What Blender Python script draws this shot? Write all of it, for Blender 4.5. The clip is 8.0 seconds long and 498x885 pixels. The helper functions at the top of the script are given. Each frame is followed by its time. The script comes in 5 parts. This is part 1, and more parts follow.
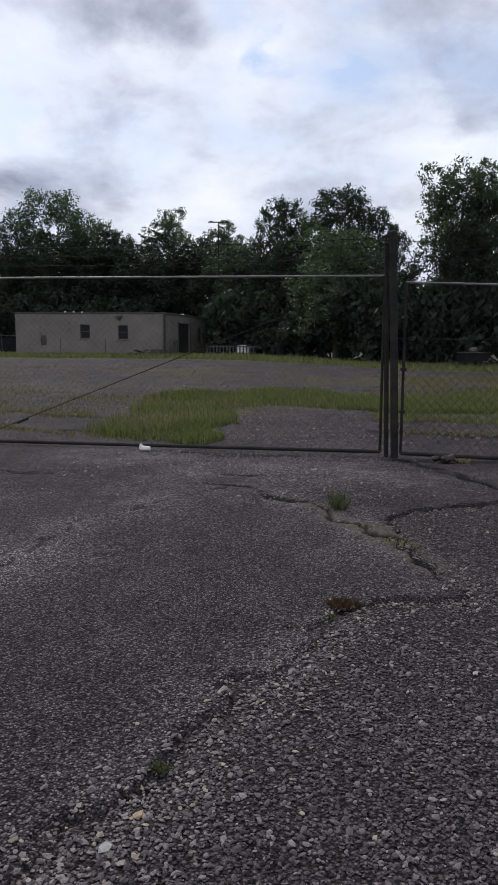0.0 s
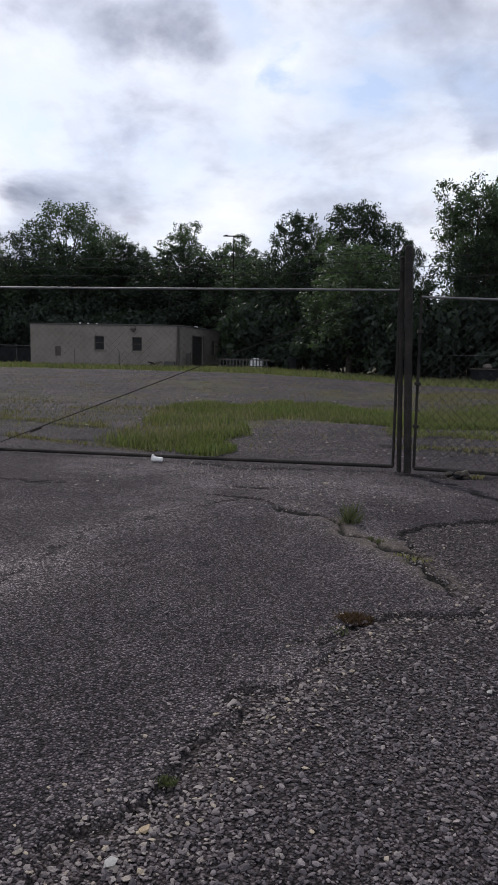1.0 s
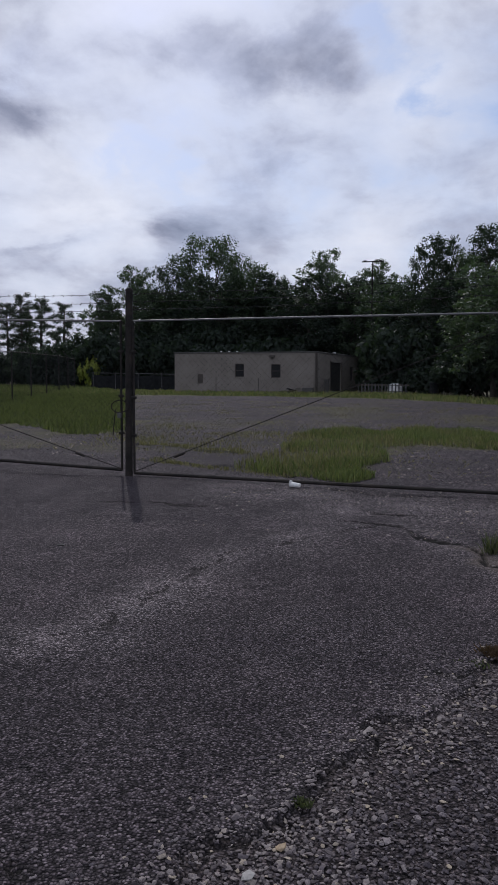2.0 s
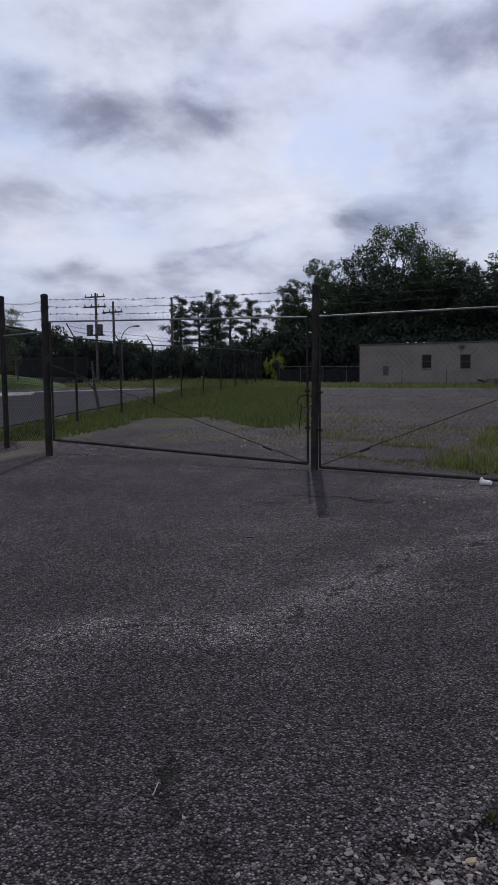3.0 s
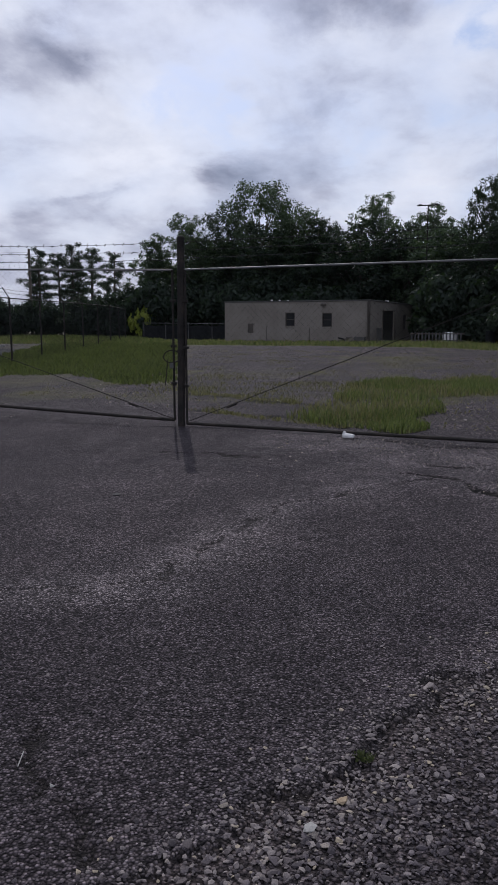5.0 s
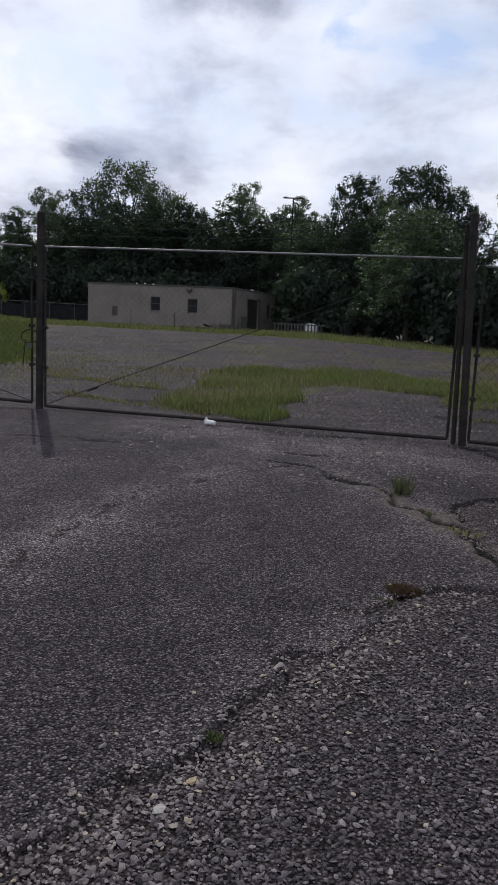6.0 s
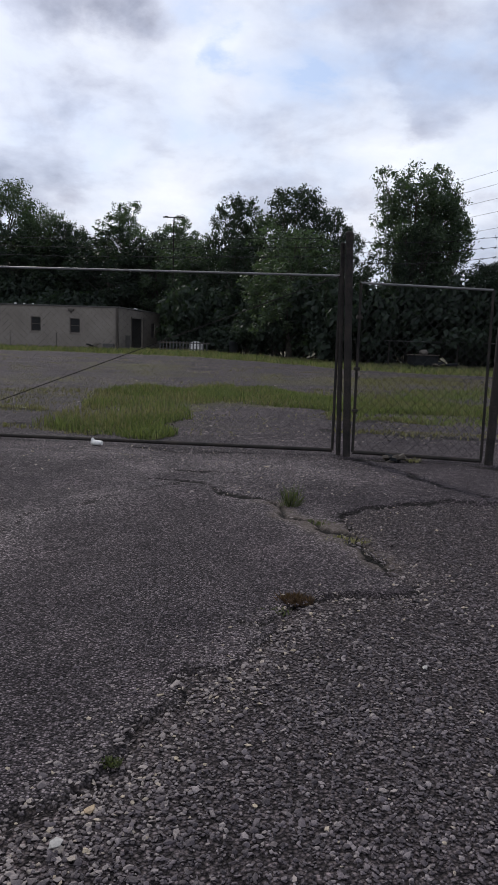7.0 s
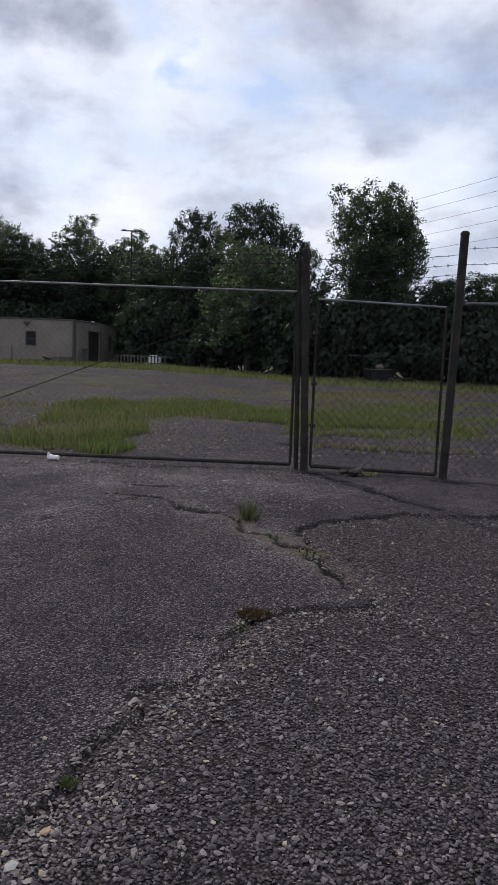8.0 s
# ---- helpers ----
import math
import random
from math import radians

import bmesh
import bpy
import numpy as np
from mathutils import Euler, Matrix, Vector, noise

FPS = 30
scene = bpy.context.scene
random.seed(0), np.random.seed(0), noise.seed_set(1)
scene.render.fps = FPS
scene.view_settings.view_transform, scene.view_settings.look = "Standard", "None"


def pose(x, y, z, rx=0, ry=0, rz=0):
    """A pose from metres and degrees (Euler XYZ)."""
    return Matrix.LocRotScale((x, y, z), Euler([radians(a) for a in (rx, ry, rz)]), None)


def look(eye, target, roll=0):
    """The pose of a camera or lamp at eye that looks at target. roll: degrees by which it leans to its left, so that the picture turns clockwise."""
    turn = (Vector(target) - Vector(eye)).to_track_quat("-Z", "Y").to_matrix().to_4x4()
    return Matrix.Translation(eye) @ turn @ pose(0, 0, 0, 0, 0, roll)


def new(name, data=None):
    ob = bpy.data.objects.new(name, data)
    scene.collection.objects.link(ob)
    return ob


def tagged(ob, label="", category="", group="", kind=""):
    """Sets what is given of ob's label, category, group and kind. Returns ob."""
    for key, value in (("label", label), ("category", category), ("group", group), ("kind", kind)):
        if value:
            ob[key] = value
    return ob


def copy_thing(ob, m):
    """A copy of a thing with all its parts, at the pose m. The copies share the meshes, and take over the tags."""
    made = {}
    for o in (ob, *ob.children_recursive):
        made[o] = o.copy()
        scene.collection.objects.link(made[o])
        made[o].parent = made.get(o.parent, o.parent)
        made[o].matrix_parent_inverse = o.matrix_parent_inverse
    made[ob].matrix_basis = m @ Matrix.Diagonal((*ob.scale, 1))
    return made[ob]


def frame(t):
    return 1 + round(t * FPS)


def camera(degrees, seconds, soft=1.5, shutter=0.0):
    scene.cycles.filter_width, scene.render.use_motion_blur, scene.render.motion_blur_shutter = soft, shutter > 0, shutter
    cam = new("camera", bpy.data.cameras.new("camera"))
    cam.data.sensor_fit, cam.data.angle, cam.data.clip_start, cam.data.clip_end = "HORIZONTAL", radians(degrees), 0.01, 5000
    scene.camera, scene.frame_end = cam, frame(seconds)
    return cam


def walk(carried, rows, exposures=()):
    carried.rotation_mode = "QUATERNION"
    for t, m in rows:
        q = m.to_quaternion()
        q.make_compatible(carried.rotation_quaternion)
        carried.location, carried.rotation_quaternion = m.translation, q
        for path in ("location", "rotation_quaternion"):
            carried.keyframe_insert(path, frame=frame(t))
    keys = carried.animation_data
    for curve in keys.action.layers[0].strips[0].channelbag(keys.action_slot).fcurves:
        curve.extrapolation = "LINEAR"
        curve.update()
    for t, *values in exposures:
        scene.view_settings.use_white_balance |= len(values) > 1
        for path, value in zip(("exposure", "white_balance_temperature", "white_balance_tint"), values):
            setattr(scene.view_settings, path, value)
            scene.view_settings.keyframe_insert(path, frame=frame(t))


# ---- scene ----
cam = camera(36.6, 8.0, soft=0.95)
PATH = [
    (0.0, 0.10, -8.02, 0.31, 0.021, 0.015, 1.496),
    (0.2, 0.48, -9.88, 0.34, 0.028, 0.013, 1.500),
    (0.5, 1.84, -8.15, 0.16, 0.038, 0.009, 1.505),
    (0.8, 1.18, -7.02, 0.87, 0.022, 0.028, 1.490),
    (1.0, 1.00, -7.01, 1.12, 0.011, 0.040, 1.479),
    (1.2, 1.30, -6.75, 0.91, 0.015, 0.035, 1.482),
    (2.3, 16.11, -4.91, 0.14, 0.022, -0.053, 1.511),
    (2.5, 18.62, -5.22, -0.07, 0.013, -0.054, 1.535),
    (3.0, 25.54, -5.72, -0.68, 0.011, -0.066, 1.531),
    (3.2, 26.78, -5.98, -1.02, -0.001, -0.040, 1.522),
    (3.5, 25.59, -6.54, -1.15, -0.019, -0.001, 1.509),
    (4.0, 21.53, -7.03, -0.92, -0.009, -0.021, 1.512),
    (4.5, 19.95, -7.73, -0.51, 0.001, -0.051, 1.524),
    (4.8, 17.03, -8.85, -0.28, -0.020, -0.006, 1.505),
    (5.0, 15.34, -8.98, -0.09, -0.034, 0.024, 1.492),
    (5.2, 11.26, -11.13, 1.63, -0.041, 0.088, 1.486),
    (6.3, 2.91, -9.25, 2.21, -0.002, 0.001, 1.498),
    (6.5, 0.90, -9.01, 2.10, -0.013, 0.031, 1.476),
    (6.8, -1.92, -8.57, 2.08, -0.008, 0.022, 1.479),
    (7.0, -3.64, -8.13, 1.86, -0.005, 0.016, 1.481),
    (7.2, -4.22, -7.60, 1.70, -0.005, 0.008, 1.486),
    (7.5, -4.89, -7.28, 2.07, -0.005, -0.003, 1.493),
    (8.0, -6.80, -6.99, 2.18, -0.005, -0.007, 1.494),
]
walk(cam, [(t, look((x, y, z), (x - math.sin(radians(w)) * math.cos(radians(p)), y + math.cos(radians(w)) * math.cos(radians(p)), z + math.sin(radians(p))), r)) for t, w, p, r, x, y, z in PATH],
     exposures=[(0, 0.02, 6420, 12), (0.5, 0.14, 6520, 12), (1.2, 0.05, 6420, 12), (2.3, -0.38, 6070, 16), (3.5, -0.33, 6070, 16), (5.2, -0.24, 6170, 15), (6.3, 0.05, 6420, 12), (8, 0.06, 6420, 12)])

# ---- world and sun ----
SUN_AZ, SUN_EL = -21.5, 36.5
world = bpy.data.worlds.new("sky")
scene.world = world
world.use_nodes = True


def link(nt, a, b):
    nt.links.new(a, b)


def node(nt, kind, **kw):
    n = nt.nodes.new(kind)
    for k, v in kw.items():
        if k == "op":
            n.operation = v
        else:
            n.inputs[k.replace("_", " ")].default_value = v
    return n


def calc(nt, op, a, b=0.0, c=0.0):
    n = nt.nodes.new("ShaderNodeMath")
    n.operation = op
    for i, v in enumerate((a, b, c)):
        if isinstance(v, (int, float)):
            n.inputs[i].default_value = v
        else:
            nt.links.new(v, n.inputs[i])
    return n.outputs[0]


def ramp(nt, fac, stops):
    n = nt.nodes.new("ShaderNodeValToRGB")
    e = n.color_ramp.elements
    while len(e) < len(stops):
        e.new(0.5)
    for el, (p, c) in zip(e, stops):
        el.position, el.color = p, (*c, 1) if len(c) == 3 else c
    nt.links.new(fac, n.inputs[0])
    return n.outputs[0]


def mixc(nt, fac, a, b, blend="MIX"):
    n = nt.nodes.new("ShaderNodeMix")
    n.data_type, n.blend_type = "RGBA", blend
    for i, v in ((0, fac), (6, a), (7, b)):
        if isinstance(v, (int, float)):
            n.inputs[i].default_value = v
        elif isinstance(v, tuple):
            n.inputs[i].default_value = (*v, 1)
        else:
            nt.links.new(v, n.inputs[i])
    return n.outputs[2]


def build_sky(nt):
    nt.nodes.clear()
    out = nt.nodes.new("ShaderNodeOutputWorld")
    bg = nt.nodes.new("ShaderNodeBackground")
    sky = nt.nodes.new("ShaderNodeTexSky")
    sky.sky_type, sky.sun_disc = "NISHITA", False
    sky.sun_elevation, sky.sun_rotation = radians(SUN_EL), radians(SUN_AZ)
    tc = nt.nodes.new("ShaderNodeTexCoord")
    sep = nt.nodes.new("ShaderNodeSeparateXYZ")
    link(nt, tc.outputs["Generated"], sep.inputs[0])
    up = calc(nt, "ADD", calc(nt, "MAXIMUM", sep.outputs[2], 0.0), 0.34)
    com = nt.nodes.new("ShaderNodeCombineXYZ")
    link(nt, calc(nt, "DIVIDE", sep.outputs[0], up), com.inputs[0])
    link(nt, calc(nt, "DIVIDE", sep.outputs[1], up), com.inputs[1])
    mp = nt.nodes.new("ShaderNodeMapping")
    mp.inputs["Location"].default_value = (3.1, 0.4, 0.0)
    mp.inputs["Scale"].default_value = (1.0, 0.9, 1.0)
    link(nt, com.outputs[0], mp.inputs[0])

    def fog(scale, detail, rough, shift, warp=0.0):
        n = nt.nodes.new("ShaderNodeTexNoise")
        n.inputs["Scale"].default_value, n.inputs["Detail"].default_value = scale, detail
        n.inputs["Roughness"].default_value, n.inputs["Distortion"].default_value = rough, warp
        m = nt.nodes.new("ShaderNodeMapping")
        m.inputs["Location"].default_value = shift
        link(nt, mp.outputs[0], m.inputs[0])
        link(nt, m.outputs[0], n.inputs[0])
        return n.outputs[0]
    body = fog(2.0, 8.0, 0.53, (0, 0, 0), 0.25)
    puff = fog(4.6, 8.0, 0.56, (2.2, 6.1, 3.0), 0.15)
    shade = fog(2.1, 7.0, 0.5, (5.2, 1.7, 2.0), 0.2)
    mass = calc(nt, "ADD", calc(nt, "MULTIPLY", body, 0.7), calc(nt, "MULTIPLY", puff, 0.3))
    # bearing (degrees, left of +y) and height of each direction, frayed by noise
    deg = 57.29578
    fray = fog(3.2, 7.0, 0.6, (1.3, 4.4, 7.0), 0.3)
    frill = fog(3.4, 7.0, 0.6, (8.3, 2.4, 1.0), 0.3)
    az = calc(nt, "MULTIPLY", calc(nt, "ARCTAN2", calc(nt, "MULTIPLY", sep.outputs[0], -1.0), sep.outputs[1]), deg)
    az = calc(nt, "ADD", az, calc(nt, "MULTIPLY", calc(nt, "SUBTRACT", fray, 0.5), 21.0))
    el = calc(nt, "MULTIPLY", calc(nt, "ARCSINE", sep.outputs[2]), deg)
    el = calc(nt, "ADD", el, calc(nt, "MULTIPLY", calc(nt, "SUBTRACT", frill, 0.5), 12.0))

    def clouds(banks):
        total = None
        for a, e, wide, tall, amount in banks:
            p = calc(nt, "POWER", calc(nt, "ABSOLUTE", calc(nt, "DIVIDE", calc(nt, "SUBTRACT", az, a), wide)), 2.0)
            q = calc(nt, "POWER", calc(nt, "ABSOLUTE", calc(nt, "DIVIDE", calc(nt, "SUBTRACT", el, e), tall)), 2.0)
            g = calc(nt, "MULTIPLY", calc(nt, "EXPONENT", calc(nt, "MULTIPLY", calc(nt, "ADD", p, q), -1.0)), amount)
            total = g if total is None else calc(nt, "ADD", total, g)
        return total
    dark_banks = clouds([(10.5, 21.3, 6.5, 1.9, 1.0), (17.0, 22.5, 4.0, 1.5, 0.5), (29.2, 19.4, 3.2, 1.8, 0.9), (38.2, 16.9, 5.0, 2.0, 1.1), (16.6, 10.6, 3.4, 1.8, 1.0), (26.0, 9.2, 3.5, 1.1, 0.7),
                         (37.0, 6.2, 9.0, 2.2, 0.75), (9.5, 15.2, 1.8, 1.4, 0.45), (-22.5, 19.5, 5.5, 5.0, 1.0), (-15.5, 16.0, 2.6, 3.0, 0.6), (-23.0, 11.5, 6.0, 3.0, 0.75), (-1.5, 9.0, 3.5, 1.0, 0.35), (40.0, 22.5, 5.0, 2.0, 0.5)])
    blue_gaps = clouds([(2.8, 22.5, 2.6, 1.9, 1.0), (-0.8, 19.6, 1.8, 1.8, 0.8), (20.0, 15.3, 2.2, 2.0, 0.7), (27.0, 22.0, 3.5, 1.0, 0.6), (-8.5, 18.2, 1.6, 1.2, 0.6), (17.5, 14.0, 1.5, 1.0, 0.5), (-10.0, 22.5, 3.0, 1.2, 0.5)])
    mass = calc(nt, "SUBTRACT", calc(nt, "ADD", calc(nt, "MULTIPLY", mass, 0.75), 0.112), calc(nt, "MULTIPLY", blue_gaps, 0.13))
    cover = ramp(nt, mass, [(0.36, (0, 0, 0)), (0.43, (0.6, 0.6, 0.6)), (0.53, (1, 1, 1))])
    dull = calc(nt, "ADD", calc(nt, "MULTIPLY", shade, 0.58), calc(nt, "MULTIPLY", puff, 0.42))
    dull = calc(nt, "ADD", calc(nt, "ADD", calc(nt, "MULTIPLY", dull, 1.0), -0.035), calc(nt, "MULTIPLY", dark_banks, 0.13))
    grey = ramp(nt, dull, [(0.37, (0.98, 1.01, 1.06)), (0.45, (0.81, 0.85, 0.93)), (0.52, (0.57, 0.60, 0.70)), (0.60, (0.37, 0.40, 0.50)), (0.70, (0.22, 0.25, 0.34))])
    blue = mixc(nt, 1.0, sky.outputs[0], (0.12, 0.12, 0.12), "MULTIPLY")
    blue = mixc(nt, 0.6, blue, (0.46, 0.60, 0.86))
    both = mixc(nt, cover, blue, grey)
    haze = ramp(nt, sep.outputs[2], [(0.0, (1, 1, 1)), (0.2, (0, 0, 0))])
    both = mixc(nt, calc(nt, "MULTIPLY", haze, 0.4), both, (0.55, 0.57, 0.66))
    link(nt, both, bg.inputs[0])
    bg.inputs[1].default_value = 1.0
    link(nt, bg.outputs[0], out.inputs[0])


build_sky(world.node_tree)
sun_data = bpy.data.lights.new("sun", "SUN")
sun_data.energy, sun_data.angle, sun_data.color = 2.0, radians(0.45), (1.0, 0.95, 0.88)
sun = new("sun", sun_data)
sun.matrix_world = look((0, 0, 40), (-40 * math.sin(radians(SUN_AZ)) * math.cos(radians(SUN_EL)), -40 * math.cos(radians(SUN_AZ)) * math.cos(radians(SUN_EL)), 40 - 40 * math.sin(radians(SUN_EL))))

# ---- materials ----


def material(name, stops, rough=0.8, scale=3.0, fine=40.0, bump=0.3, metal=0.0, dist=0.01, spec=0.5, random_tint=0.0):
    """Two scales of noise over object space: stains and grain; with relief."""
    m = bpy.data.materials.new(name)
    m.use_nodes = True
    nt = m.node_tree
    bs = nt.nodes["Principled BSDF"]
    tc = nt.nodes.new("ShaderNodeTexCoord")
    big = node(nt, "ShaderNodeTexNoise", Scale=scale, Detail=5.0, Roughness=0.6)
    small = node(nt, "ShaderNodeTexNoise", Scale=fine, Detail=3.0, Roughness=0.6)
    link(nt, tc.outputs["Object"], big.inputs[0])
    link(nt, tc.outputs["Object"], small.inputs[0])
    f = calc(nt, "ADD", calc(nt, "MULTIPLY", big.outputs[0], 0.65), calc(nt, "MULTIPLY", small.outputs[0], 0.35))
    if random_tint:
        oi = nt.nodes.new("ShaderNodeObjectInfo")
        f = calc(nt, "ADD", f, calc(nt, "MULTIPLY", calc(nt, "SUBTRACT", oi.outputs["Random"], 0.5), random_tint))
    col = ramp(nt, f, [(0.35 + 0.3 * i / max(1, len(stops) - 1), c) for i, c in enumerate(stops)])
    link(nt, col, bs.inputs["Base Color"])
    bs.inputs["Roughness"].default_value, bs.inputs["Metallic"].default_value = rough, metal
    bs.inputs["Specular IOR Level"].default_value = spec
    bp = node(nt, "ShaderNodeBump", Strength=bump, Distance=dist)
    link(nt, small.outputs[0], bp.inputs["Height"])
    link(nt, bp.outputs[0], bs.inputs["Normal"])
    return m


def leaf_material(name, dark, light, gloss=0.5, through_light=0.38):
    """Leaves: each its own green, a little light passing through."""
    m = bpy.data.materials.new(name)
    m.use_nodes = True
    nt = m.node_tree
    bs = nt.nodes["Principled BSDF"]
    geo = nt.nodes.new("ShaderNodeNewGeometry")
    oi = nt.nodes.new("ShaderNodeObjectInfo")
    f = calc(nt, "ADD", calc(nt, "MULTIPLY", geo.outputs["Random Per Island"], 0.7), calc(nt, "MULTIPLY", oi.outputs["Random"], 0.3))
    col = ramp(nt, f, [(0.1, dark), (0.9, light)])
    link(nt, col, bs.inputs["Base Color"])
    bs.inputs["Roughness"].default_value = gloss
    bs.inputs["Specular IOR Level"].default_value = 0.22
    tr = nt.nodes.new("ShaderNodeBsdfTranslucent")
    link(nt, mixc(nt, 1.0, col, (1.0, 1.25, 0.5), "MULTIPLY"), tr.inputs[0])
    mx = nt.nodes.new("ShaderNodeMixShader")
    mx.inputs[0].default_value = through_light
    link(nt, bs.outputs[0], mx.inputs[1])
    link(nt, tr.outputs[0], mx.inputs[2])
    link(nt, mx.outputs[0], nt.nodes["Material Output"].inputs[0])
    return m


def ground_material():
    """Worn asphalt with exposed stones, loose gravel, soil under grass, sand and dirt in the cracks, one painted fence
    shadow, by the sheet's own zones.
    """
    m = bpy.data.materials.new("ground")
    m.use_nodes = True
    nt = m.node_tree
    bs = nt.nodes["Principled BSDF"]
    geo = nt.nodes.new("ShaderNodeNewGeometry")
    pos = geo.outputs["Position"]

    def zone(name):
        a = nt.nodes.new("ShaderNodeAttribute")
        a.attribute_name = name
        return a.outputs["Fac"]

    def noise_of(scale, detail=4.0, rough=0.6):
        n = node(nt, "ShaderNodeTexNoise", Scale=scale, Detail=detail, Roughness=rough)
        link(nt, pos, n.inputs[0])
        return n.outputs[0]

    def cells(scale):
        v = node(nt, "ShaderNodeTexVoronoi", Scale=scale)
        link(nt, pos, v.inputs["Vector"])
        s = nt.nodes.new("ShaderNodeSeparateColor")
        link(nt, v.outputs["Color"], s.inputs[0])
        return v.outputs["Distance"], s.outputs[0]
    stain, patch, grain = noise_of(0.55), noise_of(2.3), noise_of(160.0, 2.0)
    d1, c1 = cells(94.0)
    d2, c2 = cells(68.0)
    # exposed aggregate in dark binder
    stone = ramp(nt, c1, [(0.0, (0.014, 0.0135, 0.014)), (0.4, (0.04, 0.038, 0.039)), (0.8, (0.118, 0.112, 0.112)), (1.0, (0.23, 0.22, 0.215))])
    edge = ramp(nt, d1, [(0.3, (1, 1, 1)), (0.65, (0.3, 0.3, 0.3))])
    asphalt = mixc(nt, 1.0, stone, edge, "MULTIPLY")
    worn = ramp(nt, calc(nt, "ADD", calc(nt, "MULTIPLY", stain, 0.6), calc(nt, "MULTIPLY", patch, 0.4)), [(0.36, (0.66, 0.62, 0.68)), (0.5, (1.0, 0.97, 1.0)), (0.66, (1.6, 1.52, 1.55))])
    asphalt = mixc(nt, 1.0, asphalt, worn, "MULTIPLY")
    asphalt = mixc(nt, 1.0, asphalt, (1.06, 0.95, 1.01), "MULTIPLY")
    bare = mixc(nt, 1.0, asphalt, (2.3, 2.4, 2.25), "MULTIPLY")
    asphalt = mixc(nt, calc(nt, "MULTIPLY", zone("worn"), calc(nt, "ADD", patch, 0.35)), asphalt, bare)
    gr = ramp(nt, c2, [(0.0, (0.03, 0.029, 0.028)), (0.5, (0.085, 0.082, 0.08)), (0.9, (0.16, 0.155, 0.148)), (1.0, (0.26, 0.25, 0.24))])
    gr = mixc(nt, 1.0, gr, ramp(nt, d2, [(0.3, (1, 1, 1)), (0.65, (0.25, 0.25, 0.25))]), "MULTIPLY")
    gr = mixc(nt, 1.0, gr, (0.92, 0.785, 0.85), "MULTIPLY")
    gr = mixc(nt, calc(nt, "MULTIPLY", zone("worn"), 0.7), gr, mixc(nt, 1.0, gr, (2.2, 2.15, 2.0), "MULTIPLY"))
    col = mixc(nt, zone("gravel"), asphalt, gr)
    soil = ramp(nt, patch, [(0.35, (0.05, 0.042, 0.03)), (0.65, (0.085, 0.085, 0.04))])
    col = mixc(nt, zone("soil"), col, soil)
    sand = ramp(nt, grain, [(0.3, (0.085, 0.068, 0.055)), (0.7, (0.16, 0.13, 0.105))])
    col = mixc(nt, zone("sand"), col, sand)
    # near-black for the cracks and for the fence shadow painted along with them
    col = mixc(nt, zone("crack"), col, (0.012, 0.011, 0.010))
    link(nt, col, bs.inputs["Base Color"])
    bs.inputs["Specular IOR Level"].default_value = 0.10
    bs.inputs["Roughness"].default_value = 0.85
    h1 = calc(nt, "MULTIPLY", calc(nt, "SUBTRACT", calc(nt, "MULTIPLY", c1, 0.6), d1), 0.011)
    h2 = calc(nt, "MULTIPLY", calc(nt, "MULTIPLY", zone("gravel"), calc(nt, "SUBTRACT", calc(nt, "MULTIPLY", c2, 0.5), d2)), 0.014)
    bp = node(nt, "ShaderNodeBump", Strength=1.0, Distance=1.0)
    link(nt, calc(nt, "ADD", h1, h2), bp.inputs["Height"])
    link(nt, bp.outputs[0], bs.inputs["Normal"])
    return m


def stone_material(name, stops):
    """Broken stones: each its own grey, with a fine dusty grain."""
    m = bpy.data.materials.new(name)
    m.use_nodes = True
    nt = m.node_tree
    bs = nt.nodes["Principled BSDF"]
    geo = nt.nodes.new("ShaderNodeNewGeometry")
    n = node(nt, "ShaderNodeTexNoise", Scale=260.0, Detail=3.0, Roughness=0.6)
    link(nt, geo.outputs["Position"], n.inputs[0])
    col = mixc(nt, 0.8, ramp(nt, geo.outputs["Random Per Island"], stops), ramp(nt, n.outputs[0], [(0.3, (0.6, 0.58, 0.58)), (0.7, (1.3, 1.28, 1.25))]), "MULTIPLY")
    link(nt, col, bs.inputs["Base Color"])
    bs.inputs["Roughness"].default_value = 0.75
    bs.inputs["Specular IOR Level"].default_value = 0.3
    bp = node(nt, "ShaderNodeBump", Strength=0.5, Distance=0.003)
    link(nt, n.outputs[0], bp.inputs["Height"])
    link(nt, bp.outputs[0], bs.inputs["Normal"])
    return m


GROUND = ground_material()
PEBBLE = stone_material("pebble", [(0.0, (0.029, 0.0242, 0.0275)), (0.55, (0.071, 0.0595, 0.067)), (0.88, (0.127, 0.108, 0.117)), (1.0, (0.22, 0.193, 0.195))])
PALE_PEBBLE = stone_material("pale_pebble", [(0.0, (0.06, 0.049, 0.052)), (0.5, (0.142, 0.121, 0.122)), (0.9, (0.24, 0.21, 0.2)), (1.0, (0.34, 0.285, 0.21))])
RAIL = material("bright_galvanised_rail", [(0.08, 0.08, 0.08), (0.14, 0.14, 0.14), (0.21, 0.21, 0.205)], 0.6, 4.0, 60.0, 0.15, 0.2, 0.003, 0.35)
WEED = leaf_material("dull_weed", (0.045, 0.055, 0.028), (0.11, 0.115, 0.055), 0.65, 0.3)
STEEL = material("galvanised_steel", [(0.035, 0.035, 0.036), (0.08, 0.08, 0.082), (0.14, 0.138, 0.135)], 0.65, 4.0, 60.0, 0.15, 0.3, 0.003, 0.3)
